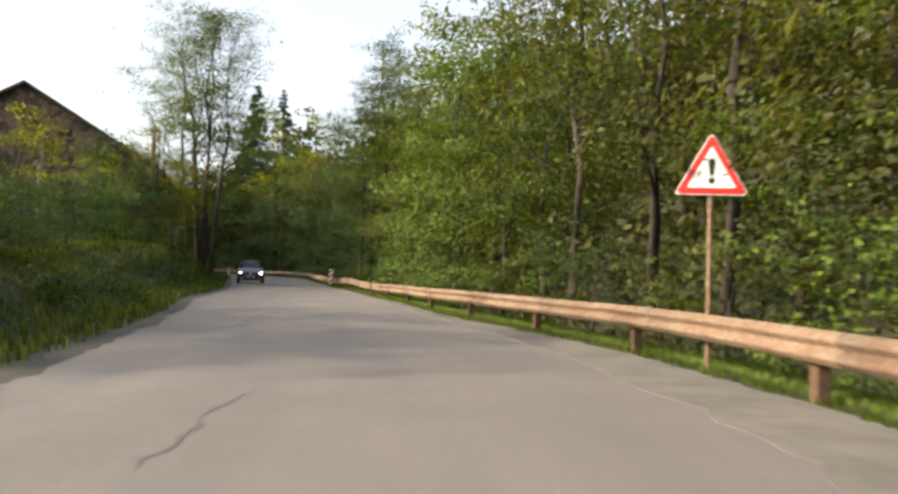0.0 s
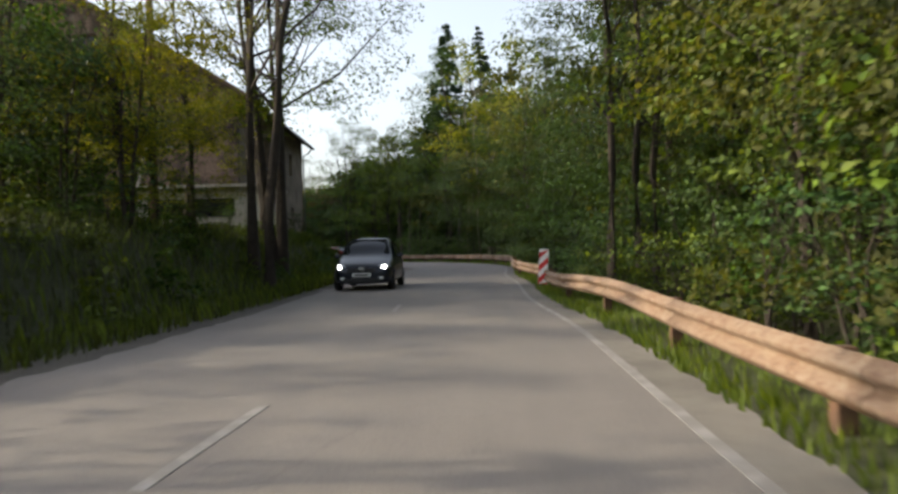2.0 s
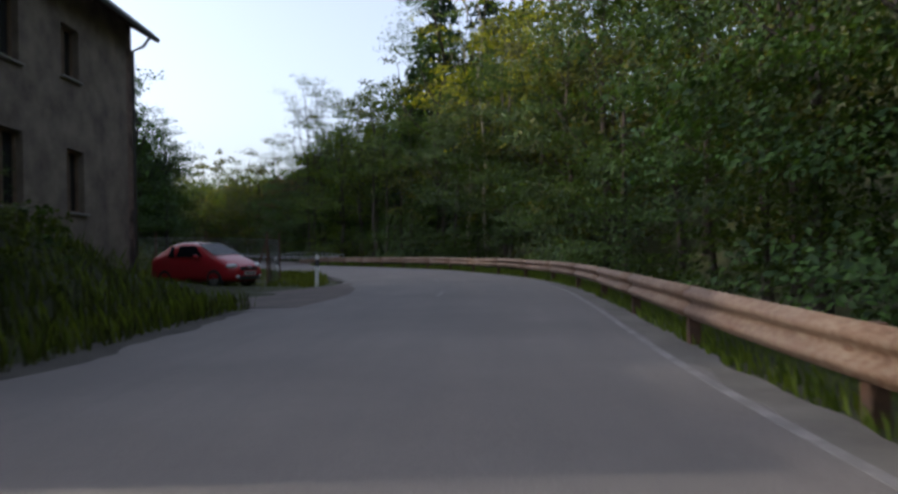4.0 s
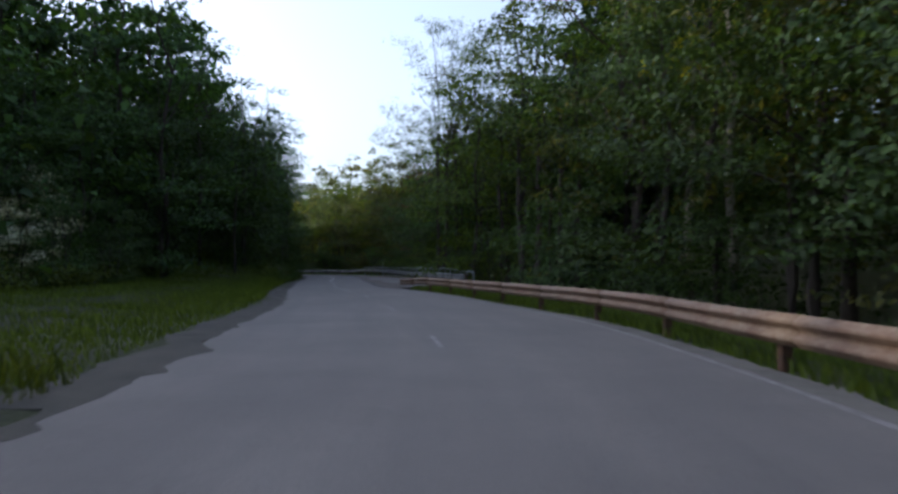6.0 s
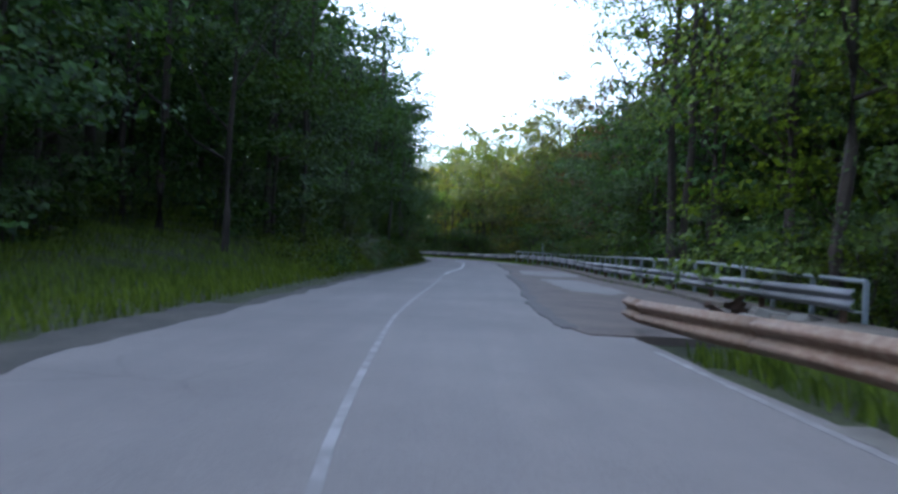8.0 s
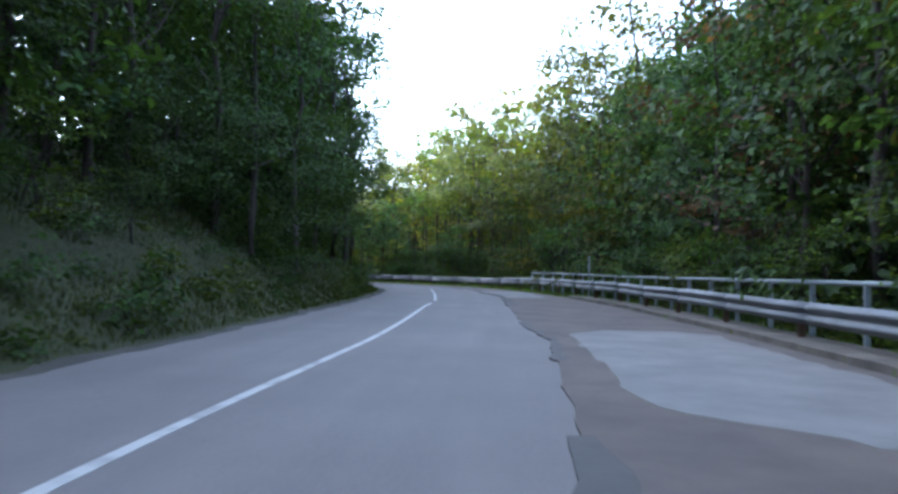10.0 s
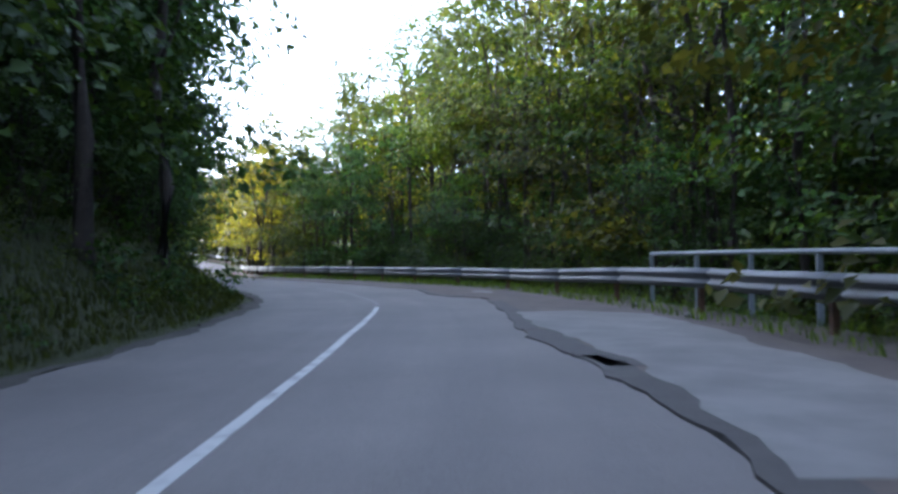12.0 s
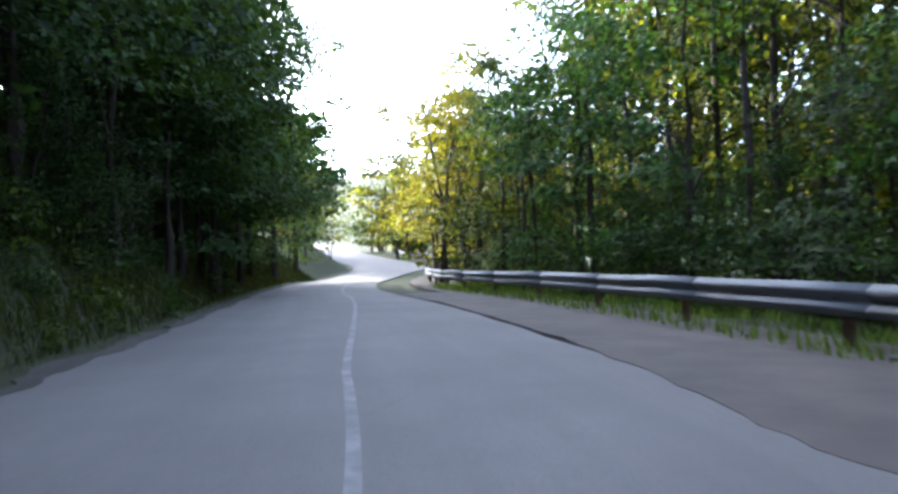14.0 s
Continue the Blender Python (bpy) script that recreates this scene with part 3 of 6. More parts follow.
kinds("robinia", 2, 260, 18.0, 5.2, 4.7, 230, LEAF, 0.17, far=False, half=False, stems=2, forks=13, spread=3.8, gaps=0.36, fork_from=0.3)
kinds("bush", 3, 270, 4.6, 0.1, 2.3, 130, LEAF_DARK, 0.05, far=False, half=False, form=LOW_FORM, stems=3, forks=6)
kinds("shrub", 3, 280, 2.8, 0.15, 1.5, 48, LEAF, 0.045, far=False, half=False, form=LOW_FORM, stems=3, forks=5)
kinds("shrub_dark", 3, 300, 3.6, 0.15, 1.9, 60, LEAF_DARK, 0.05, far=False, half=False, form=LOW_FORM, stems=3, forks=5)
kinds("blossom", 1, 320, 4.8, 0.8, 2.0, 55, BLOSSOM, 0.07, far=False, half=False, stems=3, forks=6)
kinds("red_brown", 1, 325, 14.0, 2.0, 3.4, 120, RUST_LEAF, 0.16, near=False, forks=8)
kinds("bare", 2, 330, 17.0, 10.0, 2.2, 22, LEAF_OLIVE, 0.15, far=False, forks=18, spread=2.4, gaps=0.45, fork_from=0.3)
KINDS["overhang"] = [broadleaf(360 + i, 17.5, 0.9, 5.0, 420, 22, 0.18, LEAF_DARK, 0.2, forks=9) for i in range(2)]
KINDS["weed"] = [broadleaf(350 + i, 0.75, 0.05, 0.55, 16, 12, 0.11, LEAF, 0.012, stems=1, forks=2) for i in range(2)]
KINDS["weed_dark"] = [broadleaf(355 + i, 0.6, 0.05, 0.6, 16, 12, 0.12, LEAF_DARK, 0.012, stems=1, forks=2) for i in range(2)]
KINDS["spruce"] = [spruce(340 + i, 18 + 3 * i, 3.9) for i in range(2)]

LABELS = {
    "alder": ("tree", "bushy green broadleaved tree leafy to the ground"), "alder_dark": ("tree", "dense broadleaved tree, shade put into its dark green leaves"),
    "overhang": ("tree", "broad dark tree leaning its crown over the road"), "hazel": ("tree", "fresh green broadleaved tree in open shade"), "tall": ("tree", "tall slender tree with a thin green crown"), "tall_dark": ("tree", "tall dark green woodland tree"),
    "pale_trunk": ("tree", "slim pale-trunked tree with yellow-green leaves"), "yellow": ("tree", "yellow-green tree, low sunlight put into its leaf colour"),
    "olive": ("tree", "olive-green hillside tree with full crown"), "robinia": ("tree", "tall airy multi-stemmed tree with thin foliage"),
    "bush": ("shrub", "tall dense dark green roadside bush"), "shrub": ("shrub", "low green leafy shrub"), "shrub_dark": ("shrub", "dark green roadside shrub"), "blossom": ("shrub", "white blossoming roadside shrub"),
    "red_brown": ("tree", "tree with dark red-brown foliage"), "bare": ("tree", "nearly bare tall tree with a few leaves"),
    "spruce": ("tree", "tall dark spruce on the slope"), "poles": ("tree", "slender dark-trunked woodland tree with high crown"),
}
ORIGINALS = {}


def plant(key, x, y, scale=1.0, turn=None, which=None, dz=0.0, tall=1.0):
    i = (which if which is not None else int(RNG.integers(len(KINDS[key])))) % len(KINDS[key])
    kind, label = LABELS[key.replace('_far', '').replace('_half', '')]
    m = Matrix.LocRotScale((x, y, ground_z(x, y) - 0.05 + dz), Euler((0, 0, RNG.uniform(0, math.tau) if turn is None else turn)), None)
    if (key, i) not in ORIGINALS:
        top = new(kind)
        trunk, crown = KINDS[key][i]
        child("trunk", trunk, top)
        child("crown", crown, top)
        tagged(top, label, kind, "woodland " + kind + "s")
        ORIGINALS[key, i] = top
        made = top
        made.matrix_basis = m
    else:
        made = copy_thing(ORIGINALS[key, i], m)
    made.scale = (scale, scale, scale * tall)
    return made


DEEP = []


def row(keys, s0, s1, gap, o0, o1, scale=(0.85, 1.15), tall=1.0, deep=False):
    """Plants of those kinds along the road between two runs, between two offsets (negative: left of the road)."""
    s = s0
    while s < s1:
        p = beside(s + RNG.uniform(-0.4, 0.4) * gap, RNG.uniform(o0, o1) if o0 < o1 else RNG.uniform(o1, o0))
        key, k = keys[int(RNG.integers(len(keys)))], RNG.uniform(*scale)
        if deep:
            DEEP.append((key, int(RNG.integers(len(KINDS[key]))), p.x, p.y, k, RNG.uniform(0, math.tau)))
        else:
            plant(key, p.x, p.y, k, tall=tall)
        s += gap * RNG.uniform(0.75, 1.25)


def far_woods(name, places, seed, mats, height=(8, 14), leaves=65, leaf=0.9):
    """Distant woods: many coarse crowns as one mass of foliage for each leaf colour."""
    rng = np.random.default_rng(seed)
    x, y = np.array(places).T
    z = relief(x, y)
    pick = rng.integers(len(mats), size=len(x))
    for j, mat in enumerate(mats):
        cs, sp = [], []
        for px, py, pz in zip(x[pick == j], y[pick == j], z[pick == j]):
            h = rng.uniform(*height)
            for u in (0.1, 0.27, 0.46, 0.66, 0.83, 0.95):
                w = 0.34 * h * math.sin(math.pi * (0.15 + 0.75 * u)) ** 0.7
                a = rng.uniform(0, math.tau)
                cs.append((px + 0.35 * w * math.cos(a), py + 0.35 * w * math.sin(a), pz + h * u))
                sp.append(w)
        ob = new(name, leaves_mesh(name, cs, sp, leaves // 6, leaf, mat, rng, 0.75, 0.1))
        tagged(ob, "distant wooded slope above the road", "woods", kind="stuff")


def blades(name, places, height, mat, seed, label, width=0.016, lean=0.5):
    """Grass: one bent blade (two triangles) at each place."""
    rng = np.random.default_rng(seed)
    p = np.asarray(places, float)
    n = len(p)
    z = relief(p[:, 0], p[:, 1])
    h = height * rng.uniform(0.45, 1.25, n)
    a, b = rng.uniform(0, math.tau, n), rng.uniform(0, math.tau, n)
    base = np.c_[p, z - 0.02]
    side = np.c_[np.cos(a), np.sin(a), np.zeros(n)] * width * (0.6 + height)
    tip = np.c_[np.cos(b) * h * lean * rng.random(n), np.sin(b) * h * lean * rng.random(n), h]
    midp = base + tip * (0.35, 0.35, 0.6)
    v = np.stack([base - side, base + side, midp + side * 0.7, base + tip], 1).reshape(-1, 3)
    q = np.arange(n)[:, None] * 4
    f = np.stack([q + [0, 1, 2], q + [0, 2, 3]], 1).reshape(-1, 3)
    me = bpy.data.meshes.new(name)
    me.vertices.add(len(v))
    me.vertices.foreach_set("co", v.ravel())
    me.loops.add(f.size)
    me.loops.foreach_set("vertex_index", f.ravel().astype(np.int32))
    me.polygons.add(len(f))
    me.polygons.foreach_set("loop_start", np.arange(0, f.size, 3, dtype=np.int32))
    me.materials.append(mat)
    me.update(calc_edges=True)
    return tagged(new(name, me), label, "grass", kind="stuff")


def verge_places(s0, s1, o0, o1, per_metre, seed):
    """Random places along the road between two offsets (numbers or functions of the run)."""
    rng = np.random.default_rng(seed)
    n = int((s1 - s0) * per_metre)
    out = []
    for s, u in zip(rng.uniform(s0, s1, n), rng.random(n)):
        a, b = (o(s) if callable(o) else o for o in (o0, o1))
        p = beside(s, a + (b - a) * u)
        out.append((p.x, p.y))
    return out


def join_deep():
    """The woods behind the front rows, one mass for each kind of tree."""
    for key in sorted({d[0] for d in DEEP}):
        for which in (0, 1):
            co, tri, base, mat = [], [], 0, None
            for _, i, x, y, k, a in (d for d in DEEP if d[0] == key):
                me = KINDS[key][i][which]
                me.calc_loop_triangles()
                v, t = np.empty(len(me.vertices) * 3), np.empty(len(me.loop_triangles) * 3, np.int32)
                me.vertices.foreach_get("co", v)
                me.loop_triangles.foreach_get("vertices", t)
                v, mat = v.reshape(-1, 3) * k, me.materials[0]
                c, s = math.cos(a), math.sin(a)
                co.append(np.stack([v[:, 0] * c - v[:, 1] * s + x, v[:, 0] * s + v[:, 1] * c + y, v[:, 2] + ground_z(x, y) - 0.05], 1))
                tri.append(t + base)
                base += len(v)
            v, t = np.concatenate(co), np.concatenate(tri)
            name = ("wood_trunks", "wood_crowns")[which]
            me = bpy.data.meshes.new(name)
            me.vertices.add(len(v))
            me.vertices.foreach_set("co", v.ravel())
            me.loops.add(len(t))
            me.loops.foreach_set("vertex_index", t)
            me.polygons.add(len(t) // 3)
            me.polygons.foreach_set("loop_start", np.arange(0, len(t), 3, dtype=np.int32))
            me.materials.append(mat)
            me.update(calc_edges=True)
            tagged(new(name, me), "deeper woodland behind the roadside trees", "woods", kind="stuff")

# --- woodland, right side of the road
row(["alder", "alder", "olive"], -6, 13, 2.8, 5.2, 6.4, (0.95, 1.2))
row(["alder", "alder", "olive"], 14, 45, 3.0, 3.6, 5.0, (0.95, 1.25))
row(["alder_dark", "alder"], 46, 62, 3.2, 7.2, 8.6, (0.9, 1.1))
row(["shrub", "shrub_dark"], 44, 60, 2.0, 3.4, 4.6, (0.8, 1.15))
row(["olive_half", "alder_half"], -4, 72, 4.4, 7, 9.5, (1.1, 1.35), deep=True)
row(["olive_half", "tall_half", "yellow_half"], 0, 78, 5.4, 12, 18, (1.2, 1.45), deep=True)
row(["shrub", "shrub", "shrub_dark"], -6, 60, 2.3, 2.5, 3.2, (0.5, 0.8))
# dark-leaved kinds only: the shade along the bend is in the leaf colour
row(["alder_dark", "alder_dark", "tall_dark"], 60, S_RAILEND - 5, 3.0, 5.8, 7.2, (1.2, 1.5))
row(["pale_trunk_half", "tall_half", "olive_half"], 62, S_RAILEND - 8, 3.6, 7.5, 10.5, (1.25, 1.5), deep=True)
row(["tall_half", "olive_half", "yellow_half"], 62, S_RAILEND, 5.0, 11, 18, (1.25, 1.5), deep=True)
row(["poles_half", "tall_half"], S_RAILEND - 5, S_RAILEND + 26, 2.6, 6.6, 9)
row(["hazel_half", "alder_dark_half"], S_RAILEND + 2, S_RAILEND + 26, 2.6, 8.5, 11, (0.6, 0.85))
row(["hazel_half", "alder_dark_half"], S_RAILEND + 24, S_LAYBY_END - 2, 2.6, 6.2, 7.6, (0.7, 1.1))
row(["shrub", "shrub_dark"], S_RAILEND + 4, S_LAYBY_END + 45, 2.2, 5.6, 6.8, (0.7, 1.0))
row(["hazel_half", "hazel_half", "alder_half"], S_RAILEND + 20, S_LAYBY_END + 2, 2.5, 8.5, 11.0, (1.2, 1.5))
row(["tall_half", "poles_half"], S_LAYBY_END + 3, S_LAYBY_END + 48, 2.0, 7.0, 11.0, (1.0, 1.2))
row(["bush", "shrub_dark", "bush"], S_LAYBY_END - 2, S_LAYBY_END + 50, 1.5, 5.8, 8.6, (0.75, 1.15), deep=True)
row(["yellow_half", "olive_half"], S_LAYBY_END + 3, S_LAYBY_END + 48, 2.8, 11.5, 14.5, (1.2, 1.5), deep=True)
row(["hazel_far", "hazel_far", "alder_dark_far"], S_RAILEND - 2, S_LAYBY_END, 2.2, 12, 16, (1.25, 1.6), deep=True)
row(["olive_far", "hazel_far", "yellow_far"], S_RAILEND - 2, S_LAYBY_END + 40, 2.4, 16, 24, (1.35, 1.7), deep=True)
row(["poles_half", "tall_half"], S_LAYBY_END - 4, S_LAYBY_END + 26, 2.3, 5.8, 9.0)
row(["shrub", "hazel_half", "hazel_half"], S_LAYBY_END - 4, S_LAYBY_END + 36, 1.9, 5.4, 7.6, (0.42, 0.62))
row(["hazel_half", "alder_half"], S_LAYBY_END + 26, S_LAYBY_END + 46, 2.6, 4.4, 6.4, (0.75, 1.0))
row(["yellow_half"], S_LAYBY_END + 46, S_LAYBY_END + 74, 2.0, 3.0, 5.6, (0.8, 1.15))
row(["yellow_far", "olive_far"], S_LAYBY_END + 48, S_LAYBY_END + 100, 2.2, 5.0, 16, (1.0, 1.4), deep=True)
# --- left side
row(["bush"], 9, 26, 1.5, -4.4, -6.4, (0.42, 0.6))
row(["bush"], 26, 33, 1.5, -4.6, -6.4, (0.42, 0.55))
row(["bush"], 34, 42, 2.2, -5.4, -7.0, (0.6, 0.75))
# tall row added out of view to cast shade bands over the road
row(["alder_half", "alder_dark_half"], 4, 22, 3.3, -14, -19, (0.75, 1.0))
row(["alder_half", "alder_dark_half"], 22, 44, 3.3, -14, -19, (0.3, 0.42))
row(["bush"], 12, 44, 3.6, -8.5, -11.5, (0.45, 0.6))
row(["yellow_half"], 18, 40, 5.0, -7.5, -10.5, (0.4, 0.55))
row(["shrub_dark", "shrub"], 41, 70, 1.8, -1.6, -3.8, (0.25, 0.4))
row(["shrub_dark", "shrub"], -6, 8, 1.9, -3.6, -5.4, (0.3, 0.42))
row(["shrub_dark", "shrub"], S_BAY + 16, S_RAILEND + 20, 1.5, -13.5, -16.5, (0.7, 1.2), deep=True)
row(["bush"], S_BAY + 24, S_RAILEND + 4, 2.4, -15.5, -17.5, (0.8, 1.1), deep=True)
row(["hazel_half", "tall_half", "alder_dark_half"], S_BAY + 25, S_BAY + 38, 2.8, -17, -20, (0.55, 0.7))
row(["hazel_half", "hazel_half", "alder_dark_half"], S_BAY + 38, S_RAILEND + 10, 2.8, -17, -20, (0.8, 1.05))
row(["hazel_far", "tall_far"], S_BAY + 30, S_BAY + 42, 2.0, -20, -27, (0.6, 0.75), deep=True)
row(["hazel_far", "tall_dark_far"], S_BAY + 42, S_RAILEND + 16, 2.0, -20, -27, (0.85, 1.1), deep=True)
row(["hazel_far", "tall_dark_far"], S_BAY + 40, S_RAILEND + 20, 2.4, -27, -40, (0.9, 1.1), deep=True)
row(["hazel_half", "alder_dark", "alder_dark"], S_RAILEND - 6, S_RAILEND + 18, 2.8, -10, -13, (0.8, 1.1))
row(["shrub_dark", "bush"], S_RAILEND - 8, S_RAILEND + 24, 1.9, -7.5, -10, (0.55, 0.9))
row(["alder_dark_half", "tall_dark_half"], S_RAILEND + 18, S_LAYBY_END - 22, 2.8, -3.4, -5.2, (0.8, 1.1))
row(["alder_dark_half", "alder_dark_half", "tall_dark_half"], S_LAYBY_END - 22, S_LAYBY_END + 2, 2.5, -3.6, -5.2, (0.95, 1.25))
row(["overhang"], S_LAYBY_END + 4, S_LAYBY_END + 22, 3.2, -3.8, -4.8, (0.9, 1.1))
row(["overhang"], S_LAYBY_END + 22, S_LAYBY_END + 52, 3.2, -2.6, -3.6, (0.9, 1.1))
row(["bush", "shrub_dark"], S_LAYBY_END + 2, S_LAYBY_END + 52, 1.7, -2.3, -3.4, (0.55, 0.85))
for s_, o_, k in ((246, -1.3, 1.05), (252, -1.1, 1.1), (258.5, -1.4, 1.0)):
    p = beside(s_, o_)
    plant("tall_dark_half", p.x, p.y, k)
row(["tall_dark_half", "alder_dark_half"], S_LAYBY_END + 3, S_LAYBY_END + 32, 2.6, -3.8, -6.2, (1.0, 1.2), deep=True)
row(["alder_dark_half", "tall_dark_half"], S_LAYBY_END + 6, S_LAYBY_END + 26, 2.6, -5.0, -6.4, (0.95, 1.25))
row(["alder_dark_half", "tall_dark_half"], S_RAILEND + 8, S_LAYBY_END + 45, 2.8, -6.4, -9.5, (0.9, 1.2), deep=True)
row(["bush"], S_RAILEND + 22, S_LAYBY_END + 50, 2.0, -4.0, -6.0, (0.6, 1.0), deep=True)
row(["tall_dark_far"], S_RAILEND + 8, S_LAYBY_END + 40, 2.8, -11, -20, (1.05, 1.3), deep=True)
row(["shrub_dark", "shrub"], S_RAILEND + 22, S_LAYBY_END + 50, 2.0, -2.8, -4.6, (0.4, 0.75))
row(["alder_dark_far"], S_LAYBY_END + 30, S_LAYBY_END + 44, 2.2, -3.4, -6.0, (0.9, 1.25), deep=True)
row(["tall_dark_far", "alder_dark_far"], S_LAYBY_END + 30, S_LAYBY_END + 54, 1.6, -2.6, -5.5, (0.95, 1.25), deep=True)
row(["alder_dark_far", "hazel_far"], S_LAYBY_END + 74, S_LAYBY_END + 125, 1.8, -1.6, -12, (0.9, 1.3), deep=True)
row(["alder_far", "yellow_far", "olive_far"], S_LAYBY_END + 72, S_LAYBY_END + 125, 1.7, 1.4, 10, (0.9, 1.3), deep=True)
row(["alder_dark_half"], S_LAYBY_END + 28, S_LAYBY_END + 54, 2.8, -1.6, -2.6, (0.8, 1.05))
row(["alder_dark_half", "yellow_half"], S_LAYBY_END + 54, S_LAYBY_END + 78, 2.6, -1.8, -4.0, (0.45, 0.65))
row(["tall_dark_far", "alder_dark_far"], S_RAILEND - 4, S_RAILEND + 45, 2.0, -13, -22, (1.0, 1.2), deep=True)
# unseen trees beside the start, added to throw shade on the road
for s_, o_, k in ((-9, -10.5, 0.6), (8.5, -8.0, 0.62), (12.5, -8.6, 0.7), (17.0, -9.0, 0.72)):
    p = beside(s_, o_)
    plant("alder_dark", p.x, p.y, k)
for s_, o_, k, key in ((161, 9.5, 1.2, "olive_half"), (165, 11.5, 1.3, "alder_half"), (168.5, 9.0, 1.25, "red_brown_half"), (172, 11.0, 1.35, "olive_half"), (176, 9.5, 1.25, "hazel_half"), (180, 11.5, 1.35, "olive_half"), (184, 10.0, 1.25, "hazel_half"), (188, 11.0, 1.2, "olive_half"), (199, 7.0, 1.1, "hazel_half"), (203, 6.4, 1.15, "olive_half"), (206.5, 7.4, 1.2, "hazel_half"), (210, 6.6, 1.1, "olive_half"), (213, 7.6, 1.15, "hazel_half")):
    p = beside(s_, o_)
    plant(key, p.x, p.y, k)
for s_, o_, k in ((174, -2.6, 0.85), (178.5, -2.2, 0.95), (183.5, -2.4, 0.95)):
    p = beside(s_, o_)
    plant("alder_dark", p.x, p.y, k)
for s_, o_, k in ((190, -2.6, 1.0), (195.5, -2.3, 1.05), (200.5, -2.1, 1.05)):
    p = beside(s_, o_)
    plant("tall_dark_half", p.x, p.y, k)
# --- trees that stand out
for dx, dy, k in ((1.6, -1.8, 0.55), (3.4, -3.0, 0.45)):
    plant("alder", -24.7 + dx, 51.2 + dy, k)
plant("alder", -19.8, 45.2, 0.55)
plant("bush", -18.6, 42.6, 1.3)
for x_, y_, k in ((-16.3, 40.4, 0.75), (-14.9, 38.0, 0.6), (-19.2, 41.2, 0.7), (-22.5, 39.5, 0.6)):
    plant("bush", x_, y_, k)
for x_, y_, k in ((-27.0, 37.0, 0.3), (-25.5, 43.5, 0.34)):
    plant("alder_dark", x_, y_, k)
plant("yellow", -17.2, 46.2, 0.75, which=1)
plant("yellow", -15.8, 44.4, 0.5, which=0)
plant("yellow", -18.2, 43.4, 0.62, which=0)
plant("yellow", -21.5, 47.5, 0.6, which=1)
plant("yellow", -18.9, 51.0, 0.8, which=0)
plant("robinia", -15.4, 49.5, 1.0, 0.4, 0)
plant("robinia", -16.9, 52.8, 1.0, 2.1, 1)
plant("robinia", -18.4, 55.4, 0.95, 4.0, 0)
plant("spruce", -34.0, 134, 1.75, which=0)
plant("spruce", -30.0, 137, 1.4, which=1)
plant("spruce", -26.0, 139, 1.0, which=0)
plant("blossom", -54.3, 104.6, 1.0)
plant("blossom", -48.5, 100.5, 0.7)
for s_, o_, k, w in ((S_RAILEND + 21, 6.6, 1.1, 0), (S_RAILEND + 24, 7.4, 1.05, 1), (S_RAILEND + 29, 6.4, 1.15, 0), (S_RAILEND + 36, 6.8, 1.1, 1), (S_RAILEND + 17, 7.6, 1.0, 1)):
    p = beside(s_, o_)
    plant("bare", p.x, p.y, k, which=w)
p = beside(S_RAILEND + 47, 6.6)
plant("red_brown_half", p.x, p.y, 0.95)
for s_, o_, k, w in ((S_RAILEND + 9, 5.6, 1.45, 0),):
    p = beside(s_, o_)
    plant("alder", p.x, p.y, k, which=w)
# tall woods on the slope beyond the bend
for x_, y_, k, w in ((-52, 160, 2.0, 0), (-46, 156, 2.1, 1), (-58, 164, 1.75, 1), (-40, 152, 2.1, 0), (-34, 148, 2.15, 1), (-64, 167, 1.4, 0), (-72.5, 168.5, 1.5, 1), (-75.7, 169.8, 1.5, 0), (-79.0, 172.0, 1.35, 1)):
    plant("olive_half", x_, y_, k, 1.3 * w + 0.1 * x_, w)
# dense dark bushes and trees in the sunlit yellow leaf colour before the house
for x_, y_, k, w in ((-18.6, 45.4, 1.15, 0), (-20.2, 47.0, 1.2, 1), (-17.4, 43.9, 0.95, 2), (-19.6, 48.6, 1.0, 0)):
    plant("bush", x_, y_, k, x_, w)
for x_, y_, k, w in ((-20.2, 50.2, 0.62, 0), (-18.6, 49.4, 0.6, 1)):
    plant("yellow", x_, y_, k, y_, w)
# crowns reaching over the road on the shaded side
for x_, y_, k, w in ((-124.5, 182.9, 0.95, 0), (-130.5, 185.3, 0.95, 1)):
    plant("overhang", x_, y_, k, y_, w)
p = beside(S_RAILEND + 22, 5.4)
plant("robinia", p.x, p.y, 1.1, which=1)
p = beside(run_of(-83, 170), 7.2)
plant("tall", p.x, p.y, 1.05, which=1)
for k in range(5):
    plant("alder_dark_far", -30 - 3.4 * k, 72 - 6 * k + RNG.uniform(-2, 2), 0.8)
# trunks that stand by the guardrail near the striped marker
for dx, dy, k in ((0, 0, 0), (0.75, -0.4, 1), (1.3, 0.7, 2)):
    plant("tall", -6.0 + dx, 52.6 + dy, 0.9, which=k)
row(["weed", "weed_dark"], S_RAILEND + 18, S_LAYBY_END + 40, 0.5, -0.9, -6.0, (0.5, 1.2), deep=True)
row(["weed", "weed_dark"], S_RAILEND + 20, S_LAYBY_END + 30, 0.8, -0.6, -3.0, (0.3, 0.7), deep=True)
row(["weed"], S_BAY + 16, S_RAILEND + 20, 0.25, -7.5, -15.0, (0.8, 1.7), deep=True)
